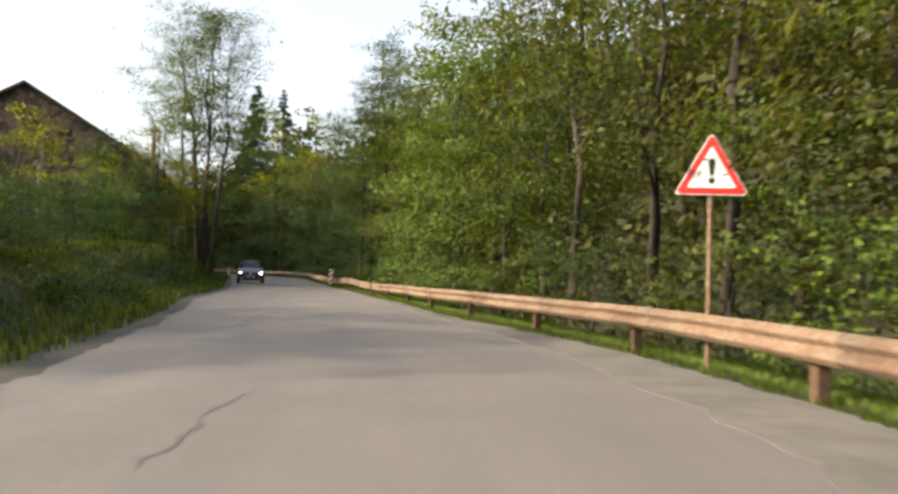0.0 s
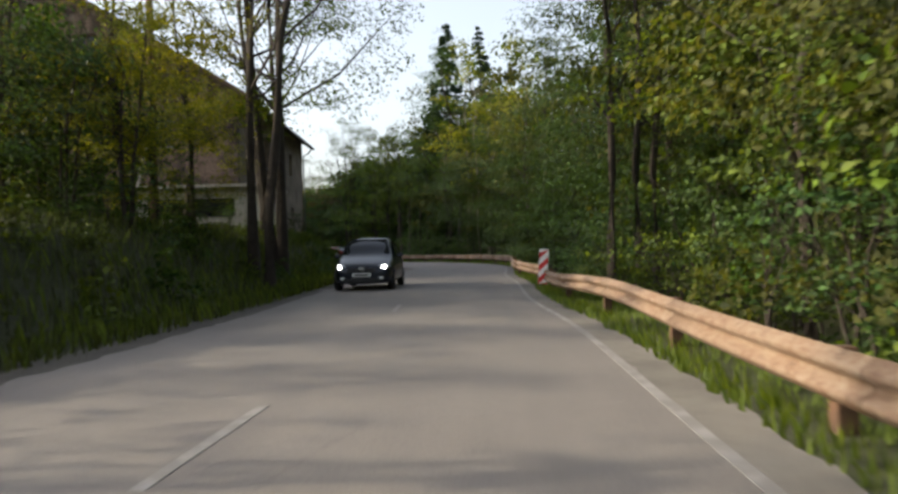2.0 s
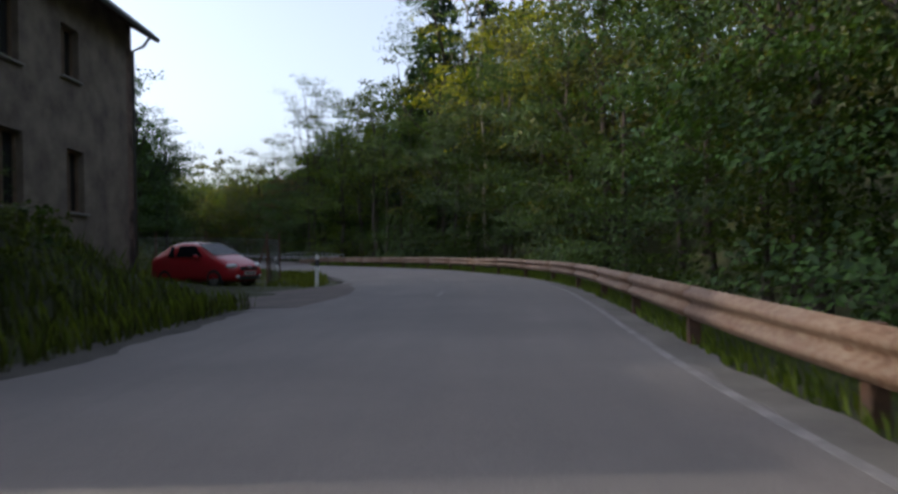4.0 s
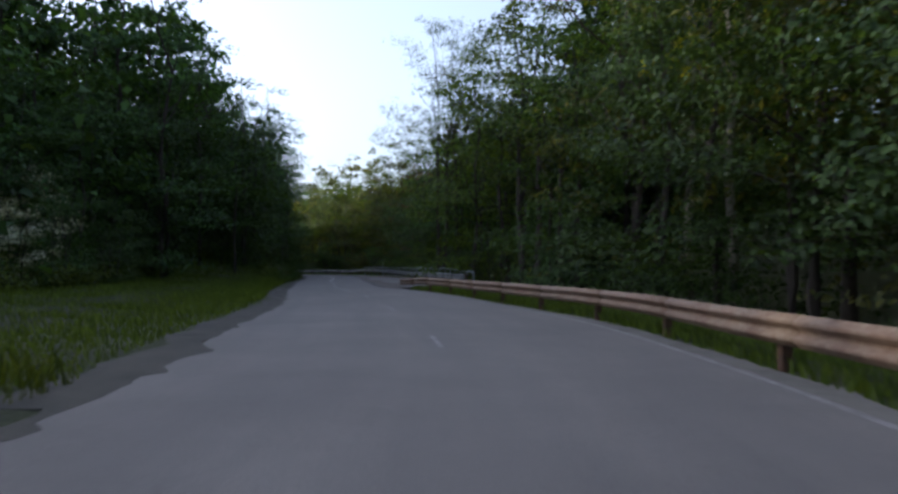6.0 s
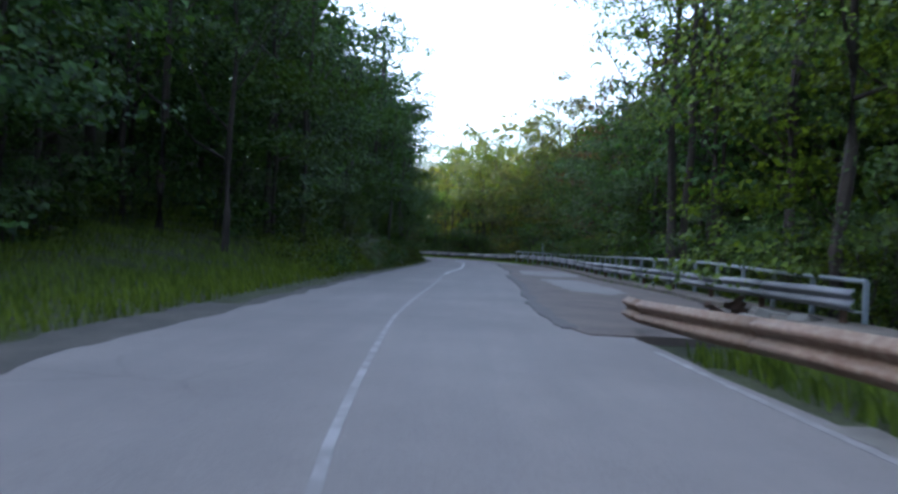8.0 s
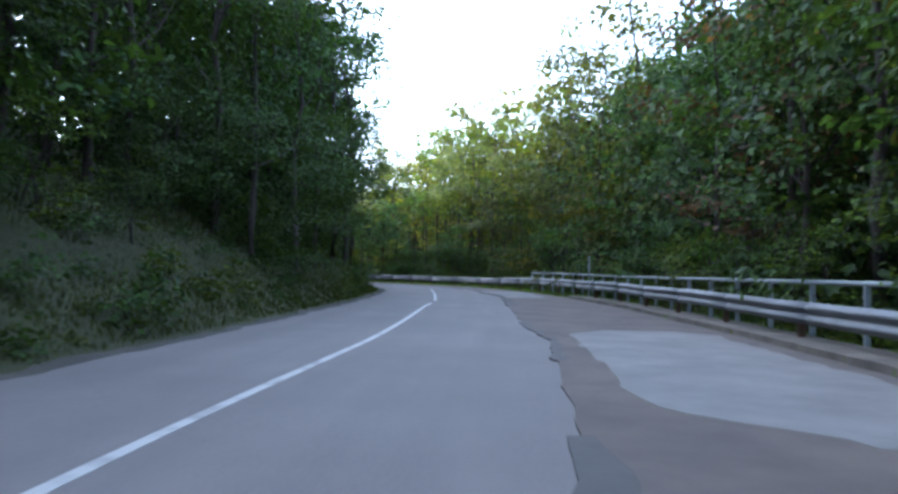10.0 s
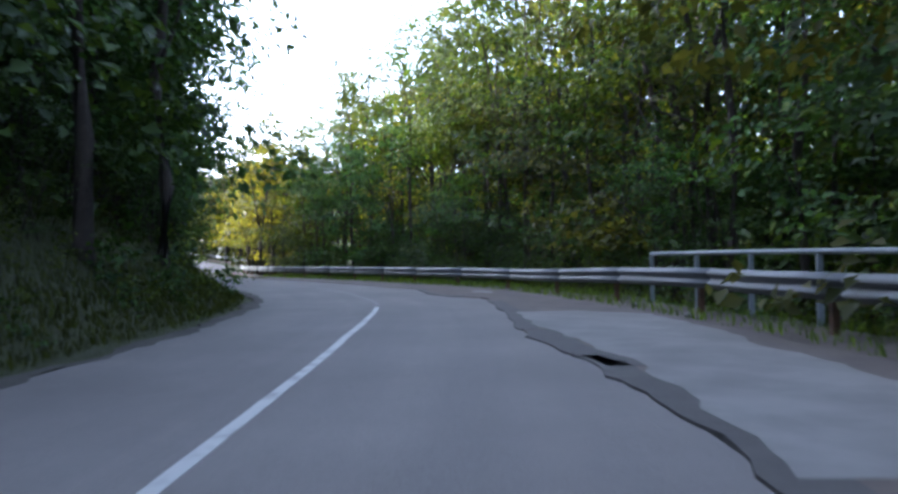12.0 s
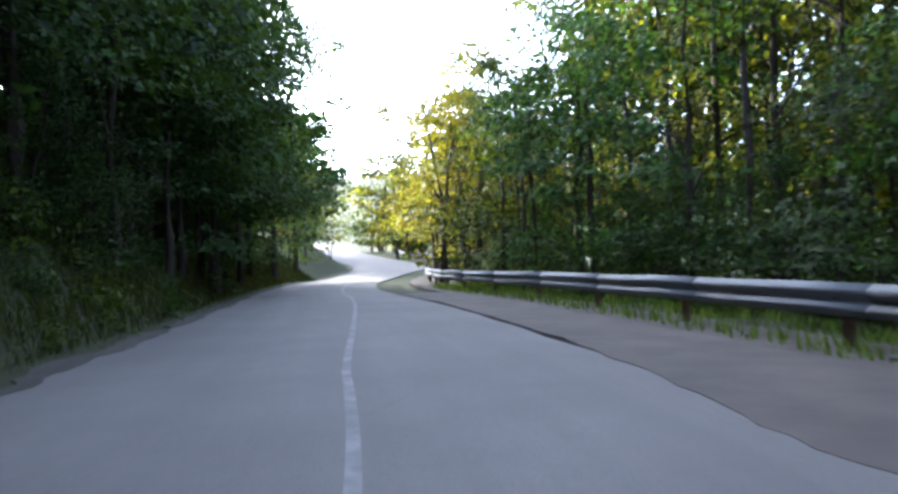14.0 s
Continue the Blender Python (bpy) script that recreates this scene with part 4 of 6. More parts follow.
row(["weed_dark", "weed"], 10, S_BAY - 6, 0.7, -0.9, -4.4, (0.5, 1.1), deep=True)
row(["weed"], S_RAILEND + 8, S_LAYBY_END + 36, 1.1, 5.0, 6.4, (0.5, 1.0), deep=True)
row(["tall_dark_far"], S_RAILEND + 2, S_RAILEND + 30, 1.8, -22, -34, (1.1, 1.3), deep=True)
join_deep()


def hillside(seed, n, s0, s1, o0, o1):
    rng = np.random.default_rng(seed)
    out = []
    for _ in range(n):
        p = beside(rng.uniform(s0, s1), rng.uniform(o0, o1))
        out.append((p.x, p.y))
    return out


far_woods("far_woods", hillside(1, 600, -20, 330, 25, 95), 1, [LEAF, LEAF_OLIVE, LEAF_DARK])
far_woods("far_woods", hillside(2, 380, S_BAY + 24, S_LAYBY_END + 30, -105, -36), 2, [LEAF_DARK, LEAF])
far_woods("far_woods", hillside(5, 340, S_RAILEND, S_LAYBY_END + 55, 15, 34), 5, [LEAF_FRESH, LEAF], (13, 19), 100, 0.7)
far_woods("far_woods", hillside(6, 130, 52, S_RAILEND + 6, 13, 28), 6, [LEAF, LEAF_OLIVE], (9, 14), 100, 0.6)
far_woods("far_woods", hillside(7, 330, S_RAILEND - 20, S_LAYBY_END + 40, -36, -12), 7, [LEAF_DARK, LEAF_FRESH], (11, 17), 100, 0.6)
far_woods("far_woods", hillside(3, 170, -30, S_BAY + 10, -130, -52), 3, [LEAF_DARK, LEAF_OLIVE])
far_ring = [(-190 + RNG.uniform(-130, 60), 250 + RNG.uniform(-10, 120)) for _ in range(260)] + [(-330 + RNG.uniform(-60, 70), 190 + RNG.uniform(-90, 110)) for _ in range(200)]
far_woods("far_woods", far_ring, 4, [LEAF, LEAF_OLIVE], (10, 16))
blades("grass", verge_places(-10, S_RAILEND + 2, lambda s: 1.1 - 0.85 * float(smooth(s, 6, 22)), lambda s: 2.3, 330, 11), 0.2, GRASS_BLADE, 11, "green grass under the rusty guardrail")
blades("grass", verge_places(-8, S_BAY - 5, -0.05, -7.0, 230, 12), 0.36, GRASS_BLADE, 12, "long green grass on the roadside bank")
# darker blades among the green: hedge shade put into their colour
blades("grass", verge_places(-8, S_BAY - 5, -0.05, -7.0, 300, 18), 0.3, SHADE_BLADE, 18, "rough grass on the roadside bank, darkened for shade")
blades("grass", verge_places(S_BAY + 3, S_BAY + 16, -0.5, -7.0, 330, 16), 0.32, GRASS_BLADE, 16, "grass beside the parking bay")
blades("grass", verge_places(S_BAY + 14, S_RAILEND + 30, -0.75, -11.0, 800, 13), 0.26, GRASS_BLADE, 13, "meadow grass beside the road")
# both layers on the steep bank carry canopy shade in their colour
blades("grass", verge_places(S_RAILEND + 25, S_LAYBY_END + 60, -0.4, -6.0, 420, 14), 0.2, SHADE_BLADE, 14, "rough brownish grass on the steep bank, darkened for shade")
blades("grass", verge_places(S_RAILEND + 25, S_LAYBY_END + 60, -0.6, -6.0, 380, 17), 0.24, SHADE_BLADE, 17, "grass on the steep roadside bank, darkened for shade")
blades("grass", verge_places(S_RAILEND - 1, S_LAYBY_END + 40, lambda s: float(layby_width(s)) + 0.1 if s > S_RAILEND + 5 else 0.5, lambda s: float(rail_offset(s)) + 1.8, 90, 15), 0.2, GRASS_BLADE, 15, "grass tufts along the steel guardrail")


# ---------------------------------------------------------------- paving, markings
def broken_edge(s):
    """Where the pale asphalt of the lane ends along the layby, from the right edge."""
    return float(np.interp(s, [126, 130, 138, 160, 163, 166, 172, 186, 189, 192, 195.6, 199, 202, 203.6, 205, 207, 209.5, 211.6, 214.4, 218, 236], [-0.3, -0.85, -0.8, -0.1, 0.05, -0.25, -0.2, 0.1, -0.25, -0.75, -0.6, -0.35, 0.15, -0.6, -0.9, -0.6, -0.1, -0.5, -0.15, 0.1, 0.1]))


for s0, s1, z_ in ((S_RAILEND + 3.2, 206.0, 0.024), (206.0, S_LAYBY_END + 34, 0.0125)):
    tagged(strip("layby_pavement", s0, s1, broken_edge, lambda s: float(layby_width(s)), PATCH_DARK, z_, 0.16, wavy=0.10), "brown-grey worn asphalt layby beside the road", "pavement", kind="structure")
for s0, s1, a, b in ((128.5, 134.1, 0.8, 2.7), (140, 151, 0.7, 2.5), (155, 165.6, 0.45, 3.3), (204.5, 206.5, 0.6, 1.4)):
    inner = lambda s, a=a, b=b, s0=s0, s1=s1: a + (b - a) * 0.45 * (1 - float(smooth(s, s0, s0 + 1.6)) + float(smooth(s, s1 - 1.2, s1)) * 0.6)
    outer = lambda s, a=a, b=b, s0=s0, s1=s1: b - (b - a) * 0.4 * (1 - float(smooth(s, s0, s0 + 1.4)) + float(smooth(s, s1 - 1.0, s1)) * 0.5)
    tagged(strip("pavement_slab", s0, s1, inner, outer, PATCH_PALE, 0.028, 0.03, 0.3, wavy=0.2), "pale worn slab in the layby", "pavement", kind="structure")
tagged(strip("pavement_slab", 185, 196.8, lambda s: 0.2 - 0.6 * float(smooth(s, 187, 195)), lambda s: 2.1 - 1.2 * float(smooth(s, 195.4, 196.8)), PATCH_PALE, 0.028, 0.03, 0.3, wavy=0.2), "pale worn slab in the layby", "pavement", kind="structure")
TAR = weathered("dark_tar_seam", (0.070, 0.061, 0.056), (0.040, 0.035, 0.033), 2.0, 0.8, 0, 60.0, 0.008)
for s0, s1, a, b in ((S_RAILEND + 4, S_RAILEND + 30, -0.10, 0.16), (160, 167.5, -0.06, 0.1), (176.5, 181.5, -0.08, 0.3), (181.5, 190, -0.06, 0.3), (189, 193, 0.0, 0.5), (193, 201, -0.05, 0.28), (203, 209, -0.08, 0.12)):
    tagged(strip("tar_seam", s0, s1, lambda s, a=a: broken_edge(s) + a, lambda s, b=b: broken_edge(s) + b, TAR, 0.0265, 0.05, 0.3, wavy=0.14), "dark tarry seam along the broken asphalt edge", "pavement", kind="structure")
tagged(strip("parking_bay", S_BAY - 5.5, S_BAY + 6.2, lambda s: -1.0 + 0.6 * float(smooth(s, S_BAY - 1, S_BAY + 5)), lambda s: 0.1 + 2.6 * float(smooth(s, S_BAY - 5.5, S_BAY - 2.5)) * (1 - 0.98 * float(smooth(s, S_BAY - 0.5, S_BAY + 5.2))), PATCH_DARK, 0.014, 0.12, 0.4, side=-1, wavy=0.12), "dark asphalt parking bay beside the road", "pavement", kind="structure")


def painted(s0, s1, off, width=0.12, name="road_marking", label="worn white painted line on the asphalt", mat=None):
    """A painted line; off is its distance right of the road's middle."""
    verts, faces = [], []
    ss = np.arange(s0, s1 + 1e-6, 0.5)
    for s in ss:
        m, r, h, z = along(s)
        o = off(s, h) if callable(off) else off
        crown = 0.02 * (1 - (o / h) ** 2)
        w = width * (0.5 + 0.06 * noise.noise((s * 2, off(s, h) if callable(off) else off, 0)))
        for q, dz in ((o - w, 0.004), (o + w, 0.004), (o + w, -0.002), (o - w, -0.002)):
            p = m + r * q
            verts.append((p[0], p[1], z + crown + dz))
    for i in range(len(ss) - 1):
        k = 4 * i
        faces += [(k + a, k + b, k + 4 + b, k + 4 + a) for a, b in ((0, 1), (1, 2), (3, 0))]
    tagged(new(name, mesh_of(name, verts, faces, mat or PAINT)), label, "road marking", kind="structure")


painted(12, S_RAILEND + 2, lambda s, h: h - 0.14 - 0.02 * float(smooth(s, 45, 60)), 0.09, label="worn white edge line on the asphalt", mat=PAINT_FADED)
CENTRE = lambda s, h: float(np.interp(s, [118, 122, 130, 150, 162, 175, 179, 182, 185, 188, 192.4, 196, 201, 205.4, 211, 215.5, 222.5, 232, 262], [0.0, -0.19, -0.38, -0.3, -0.06, -0.02, 0.1, 0.0, -0.1, -0.2, -0.3, -0.22, 0.02, -0.15, 0.02, 0.08, 0.4, 0.9, 0.9]))
painted(120, 151.5, CENTRE, 0.07, label="faded white centre line", mat=PAINT_FADED)
painted(152, run_of(-77.5, 157.2) - 2.0, CENTRE, 0.115, label="white solid centre line")
painted(run_of(-77.5, 157.2) - 0.45, run_of(-77.5, 157.2) - 0.05, CENTRE, 0.115, label="white solid centre line")
painted(run_of(-77.5, 157.2) + 0.15, 199.6, CENTRE, 0.115, label="white solid centre line")
painted(200, 262, CENTRE, 0.09, label="faded white centre line", mat=PAINT_FADED)
for s in (run_of(-7.3, 33.7) - 1, 44.0, run_of(-17.3, 74.3) - 1.6, run_of(-17.3, 74.3) + 7, run_of(-25, 93), run_of(-31, 100.2), run_of(-37, 107.3)):
    painted(s, s + 2.2, -0.1 if s > 100 else 0.05, 0.085, label="faded white centre dash", mat=PAINT_FADED)

# dark sealed cracks, blots and one painted shadow line on the lanes
CRACK_SHADOW = weathered("dark_crack_and_shadow", (0.125, 0.112, 0.105), (0.085, 0.077, 0.072), 2.0, 0.8, 0, 60.0, 0.006)


def crack(s, off, length, width, turn, seed):
    rng = np.random.default_rng(seed)
    m, r, h, z = along(s)
    way = np.array([-r[1], r[0]])
    verts, faces = [], []
    n = max(5, int(length / 0.18))
    wob = np.cumsum(rng.normal(0, 0.05, n + 1))
    for i in range(n + 1):
        u = length * (i / n - 0.5)
        c = m + r * (off + u * math.sin(turn) + wob[i]) + way * (u * math.cos(turn))
        w = width * rng.uniform(0.3, 1.0) * (0.25 if i in (0, n) else 1)
        side = r * math.cos(turn) - way * math.sin(turn)
        for q in (-w, w):
            p = c + side * q
            d = float((p - m) @ r)
            verts.append((p[0], p[1], z + 0.02 * (1 - (d / h) ** 2) + 0.004))
    faces = [(2 * i, 2 * i + 1, 2 * i + 3, 2 * i + 2) for i in range(n)]
    tagged(new("crack_and_shadow_line", mesh_of("crack_and_shadow_line", verts, faces, CRACK_SHADOW)), "dark crack and painted shadow marks in the asphalt", "crack", kind="structure")


# the long thin line across at run 46 is a painted cast shadow
for i, (s, off, ln, w, turn) in enumerate((
    (5.5, -0.6, 2.6, 0.03, 0.1), (12.5, -1.2, 3.0, 0.035, -0.05), (17, -1.0, 5.0, 0.06, 0.15), (19.0, -0.9, 2.2, 0.09, 0.3), (22, 1.1, 0.9, 0.10, 1.4), (30, -0.2, 1.4, 0.05, 1.3), (46, 1.5, 5.5, 0.03, 1.5),
    (116, -1.35, 1.7, 0.06, 0.4), (118.5, -1.6, 0.6, 0.05, 0.2), 
    (run_of(-77.5, 157.2) - 1.25, 0.08, 1.8, 0.08, 0.0), (166, 0.9, 1.2, 0.09, 1.4), (195.8, -0.5, 1.3, 0.09, 0.3), (203, 0.1, 0.8, 0.08, 1.4))):
    crack(s, off, ln, w, turn, 400 + i)


# ---------------------------------------------------------------- guardrails
WAVE = [(0.0, 0.0), (0.012, 0.02), (0.075, 0.055), (0.082, 0.075), (0.075, 0.098), (0.012, 0.135), (0.004, 0.155), (0.012, 0.175), (0.075, 0.212), (0.082, 0.235), (0.075, 0.256), (0.012, 0.29), (0.0, 0.31)]


def beam_panel(name, s0, s1, offset, top, mat, parent, sag=None, deep=1.0):
    """One corrugated beam between two runs, its waves bulging towards the road."""
    verts, faces, n = [], [], len(WAVE)
    ss = np.linspace(s0, s1, max(3, int((s1 - s0) / 1.0)))
    for s in ss:
        m, r, h, z = along(s)
        o = h + float(offset(s))
        dz = top - 0.31 + (sag(s) if sag else 0)
        for thick in (0.0, 0.005):
            for d, q in WAVE:
                p = m + r * (o - d + thick)
                verts.append((p[0], p[1], z + dz + 0.31 - (0.31 - q) * deep))
    for i in range(len(ss) - 1):
        a, b = i * 2 * n, (i + 1) * 2 * n
        for k in range(n - 1):
            faces.append((a + k, b + k, b + k + 1, a + k + 1))
            faces.append((a + n + k, a + n + k + 1, b + n + k + 1, b + n + k))
        faces.append((a, a + n, b + n, b))
        faces.append((a + n - 1, b + n - 1, b + 2 * n - 1, a + 2 * n - 1))
    for a, rev in ((0, False), ((len(ss) - 1) * 2 * n, True)):
        for k in range(n - 1):
            f = (a + k, a + k + 1, a + n + k + 1, a + n + k)
            faces.append(f[::-1] if rev else f)
    me = mesh_of(name, verts, faces, mat)
    me.polygons.foreach_set("use_smooth", [True] * len(me.polygons))
    ob = new(name, me)
    ob.parent = parent
    return ob


def guardrail(label, s0, s1, offset, top, mat, post_mat, post_gap, post_size, panel=4.0, wobble=0.02, dip=lambda s: 0.0, posts_to=1e9, deep=1.0):
    rail = tagged(new("guardrail"), label, "guardrail")
    sag = lambda s: wobble * (noise.noise((s * 0.21, 4.4, 0)) + 0.6 * noise.noise((s * 0.9, 8.4, 0))) + dip(s)
    s = s0
    k = 0
    while s < s1 - 0.3:
        e = min(s1, s + panel)
        shift = 0.006 * (k % 2)
        beam_panel("beam", s, e + 0.12, lambda q, w=shift: offset(q) + w, top, mat, rail, sag, deep)
        s, k = e, k + 1
    bm = bmesh.new()
    box(bm, (post_size[0], post_size[1], 1.5), Matrix.Translation((0, 0, -0.75)), 0.008)
    post = bpy.data.meshes.new("post")
    bm.to_mesh(post)
    bm.free()
    post.materials.append(post_mat)
    bm = bmesh.new()
    box(bm, (0.10, 0.13, 0.2), None, 0.01)
    block = bpy.data.meshes.new("spacer")
    bm.to_mesh(block)
    bm.free()
    block.materials.append(post_mat)
    s = s0 + 0.7
    while s < min(s1, posts_to):
        m, r, h, z = along(s)
        p = m + r * (h + float(offset(s)) + 0.16)
        turn = radians(heading(s))
        z += top - 0.03 + sag(s)
        child("post", post, rail, Matrix.LocRotScale((p[0], p[1], z), Euler((RNG.normal() * 0.02, RNG.normal() * 0.02, turn)), None))
        q = m + r * (h + float(offset(s)) + 0.05)
        child("spacer", block, rail, Matrix.LocRotScale((q[0], q[1], z - 0.125), Euler((0, 0, turn)), None))
        s += post_gap
    return rail


S_MARK = run_of(-9.5, 52.0)
first_rail = lambda s: 0.5 + 0.55 * (1 - smooth(s, 8, 24)) + 0.25 * smooth(s, S_MARK - 3, S_MARK + 4)
guardrail("rusty orange-brown corrugated steel guardrail on rusty posts", -14, S_MARK, first_rail, 0.70, RUST, RUST_DARK, 4.0, (0.12, 0.14), dip=lambda s: -0.17 * float(smooth(s, 6, 42)) + 0.10 * math.exp(-(((s - 42.5) / 3.5) ** 2)))
guardrail("rusty brown steel guardrail along the shaded bend", S_MARK + 0.4, S_RAILEND + 4.4, lambda s: float(first_rail(s)) - 0.58 * smooth(s, S_MARK + 2, S_MARK + 10), 0.675, RUST, RUST_DARK, 4.0, (0.12, 0.14), deep=1.12, dip=lambda s: -0.16 * (1 - float(smooth(s, S_MARK, S_MARK + 14))) - 0.16 * float(smooth(s, S_RAILEND - 3, S_RAILEND + 4)), posts_to=S_RAILEND - 1)
second_rail = lambda s: float(rail_offset(s)) - 0.15
S_R2 = S_RAILEND + 5.6
guardrail("grey galvanised steel guardrail beside the layby", S_R2, 300, second_rail, 0.74, STEEL, RUST_DARK, 4.0, (0.10, 0.12), wobble=0.03, dip=lambda s: 0.12 * float(smooth(s, 155, 185)) * (1 - float(smooth(s, 196, 206))), deep=1.22)
tagged(strip("kerb", S_RAILEND + 3, S_LAYBY_END - 14, lambda s: float(layby_width(s)) + 0.15, lambda s: float(rail_offset(s)) + 0.35, KERB, 0.12, 0.3, 0.5, wavy=0.1), "low crumbling concrete kerb under the guardrail", "kerb", kind="structure")


def bridge_railing(s0, s1, offset, sink=lambda s: 0.0):
    top = tagged(new("bridge_railing"), "grey-painted steel railing with flat posts behind the guardrail", "railing")
    bm = bmesh.new()
    box(bm, (0.10, 0.06, 1.15), Matrix.Translation((0, 0, 0.5)), 0.006)
    post = bpy.data.meshes.new("post")
    bm.to_mesh(post)
    bm.free()
    post.materials.append(STEEL_PAINT)
    n = int((s1 - s0) / 2.0)
    pts = []
    for i in range(n + 1):
        s = s0 + (s1 - s0) * i / n
        m, r, h, z = along(s)
        p = m + r * (h + offset(s))
        z -= sink(s)
        pts.append(Vector((p[0], p[1], z)))
        child("post", post, top, Matrix.LocRotScale((p[0], p[1], z), Euler((0, 0, radians(heading(s)))), None))
    for name, zz, rad in (("handrail", 1.08, 0.045), ("lower_rail", 0.5, 0.022)):
        for a, b in zip(pts, pts[1:]):
            bm = bmesh.new()
            tube(bm, a + Vector((0, 0, zz)), b + Vector((0, 0, zz)), rad, sides=8)
            part(name, bm, STEEL_PAINT, top)
    return top


bridge_railing(S_RAILEND + 6.6, S_RAILEND + 20, lambda s: float(rail_offset(s)) + 0.55, lambda s: 0.22 * (1 - float(smooth(s, S_RAILEND + 6, S_RAILEND + 20))))
bridge_railing(S_RAILEND + 21, 199.0, lambda s: float(rail_offset(s)) + 0.6, lambda s: -0.09 * float(smooth(s, 180, 196)))


def fallen_beam(label, s, off, length, turn, roll, rise, mat, seed):
    """A torn-off corrugated beam lying twisted on the ground."""
    rng = np.random.default_rng(seed)
    bm = bmesh.new()
    n = 14
    bend, rows = 0.0, []
    for i in range(n + 1):
        u = i / n - 0.5
        bend += rng.normal() * 0.015
        tw = roll + 0.7 * u + rng.normal() * 0.04
        rows.append([bm.verts.new((u * length, bend + (q - 0.155) * math.cos(tw) + d * math.sin(tw), (q - 0.155) * math.sin(tw) - d * math.cos(tw) + 0.07 * math.sin(u * 5))) for d, q in WAVE])
    for a, b in zip(rows, rows[1:]):
        for k in range(len(WAVE) - 1):
            bm.faces.new((a[k], b[k], b[k + 1], a[k + 1])).smooth = True
    bmesh.ops.solidify(bm, geom=list(bm.faces), thickness=0.006)
    p = beside(s, off)
    bmesh.ops.transform(bm, verts=bm.verts, matrix=pose(p.x, p.y, ground_z(p.x, p.y) + rise, 0, 3, heading(s) + turn))
    tagged(part("fallen_beam", bm, mat), label, "beam")


fallen_beam("dark rusty torn beam lying at the guardrail's end", 132.6, 2.6, 4.6, 80, 0.5, 0.26, RUST_DARK, 51)
fallen_beam("dark rusty torn beam lying at the guardrail's end", 133.4, 3.2, 4.0, 66, 1.0, 0.34, RUST_DARK, 52)
for k, (ds, o) in enumerate(((7.0, 3.1), (7.8, 3.7), (6.6, 3.9))):
    bm = bmesh.new()
    box(bm, (0.7, 0.45, 0.22), None, 0.05)
    for v in bm.verts:
        v.co += Vector((noise.noise(v.co * 3 + Vector((k, 0, 0))), noise.noise(v.co * 3 + Vector((0, k, 5))), noise.noise(v.co * 4))) * 0.05
    p = beside(S_RAILEND + ds, o)
    bmesh.ops.transform(bm, verts=bm.verts, matrix=pose(p.x, p.y, ground_z(p.x, p.y) + 0.08, 4, 6, 40 * k))
    tagged(part("concrete_rubble", bm, CONCRETE), "broken pale concrete lump beside the fallen beams", "rubble")


# ---------------------------------------------------------------- signs and posts
def rounded_triangle(bm, side, corner, depth, y):
    """An upright triangle with rounded corners, its face towards -y."""
    r = side / math.sqrt(3)
    pts = []
    for k in range(3):
        a = math.pi / 2 + k * math.tau / 3
        c = Vector((math.cos(a), math.sin(a))) * (r - 2 * corner)
        for j in range(-3, 4):
            b = a + j * math.pi / 9
            pts.append(c + Vector((math.cos(b), math.sin(b))) * corner)
    front = [bm.verts.new((q.x, y, q.y)) for q in pts]
    back = [bm.verts.new((q.x, y + depth, q.y)) for q in pts]
    bm.faces.new(front)
    bm.faces.new(back[::-1])
    for i in range(len(pts)):
        j = (i + 1) % len(pts)
        bm.faces.new((front[j], front[i], back[i], back[j]))


def warning_sign(x, y, turn):
    sign = tagged(new("warning_sign"), "red-bordered triangular warning sign on a rusty pole", "road sign")
    zc = 2.40
    for name, side, d, mat, label in (("plate", 0.9, 0.0, WHITE, "white plate edge"), ("border", 0.86, -0.004, RED, "red border"), ("field", 0.60, -0.008, WHITE, "white field")):
        bm = bmesh.new()
        rounded_triangle(bm, side, 0.035 if side > 0.7 else 0.012, 0.004 if d else 0.02, d)
        bmesh.ops.translate(bm, verts=bm.verts, vec=(0, 0, zc))
        part(name, bm, mat, sign, label)
    bm = bmesh.new()
    top, bot = 0.045, 0.022
    v = [bm.verts.new((a, -0.0125, zc + b)) for a, b in ((-bot, -0.02), (bot, -0.02), (top, 0.14), (0.03, 0.19), (-0.03, 0.19), (-top, 0.14))]
    bm.faces.new(v)
    bmesh.ops.create_circle(bm, cap_ends=True, segments=16, radius=0.04, matrix=pose(0, -0.0125, zc - 0.085, 90, 0, 0))
    part("exclamation_mark", bm, BLACK, sign, "black exclamation mark")
    bm = bmesh.new()
    tube(bm, (0, 0.05, -0.5), (0, 0.05, zc + 0.3), 0.03, sides=12)
    part("pole", bm, RUST, sign, "rusty round pole")
    bm = bmesh.new()
    for zz in (-0.12, 0.2):
        box(bm, (0.14, 0.05, 0.03), Matrix.Translation((0, 0.03, zc + zz)), 0.004)
    part("clamp", bm, STEEL, sign)
    sign.matrix_world = Matrix.LocRotScale((x, y, 0.0), Euler((0, 0, turn)), None)


warning_sign(3.2, 9.5, radians(-6))


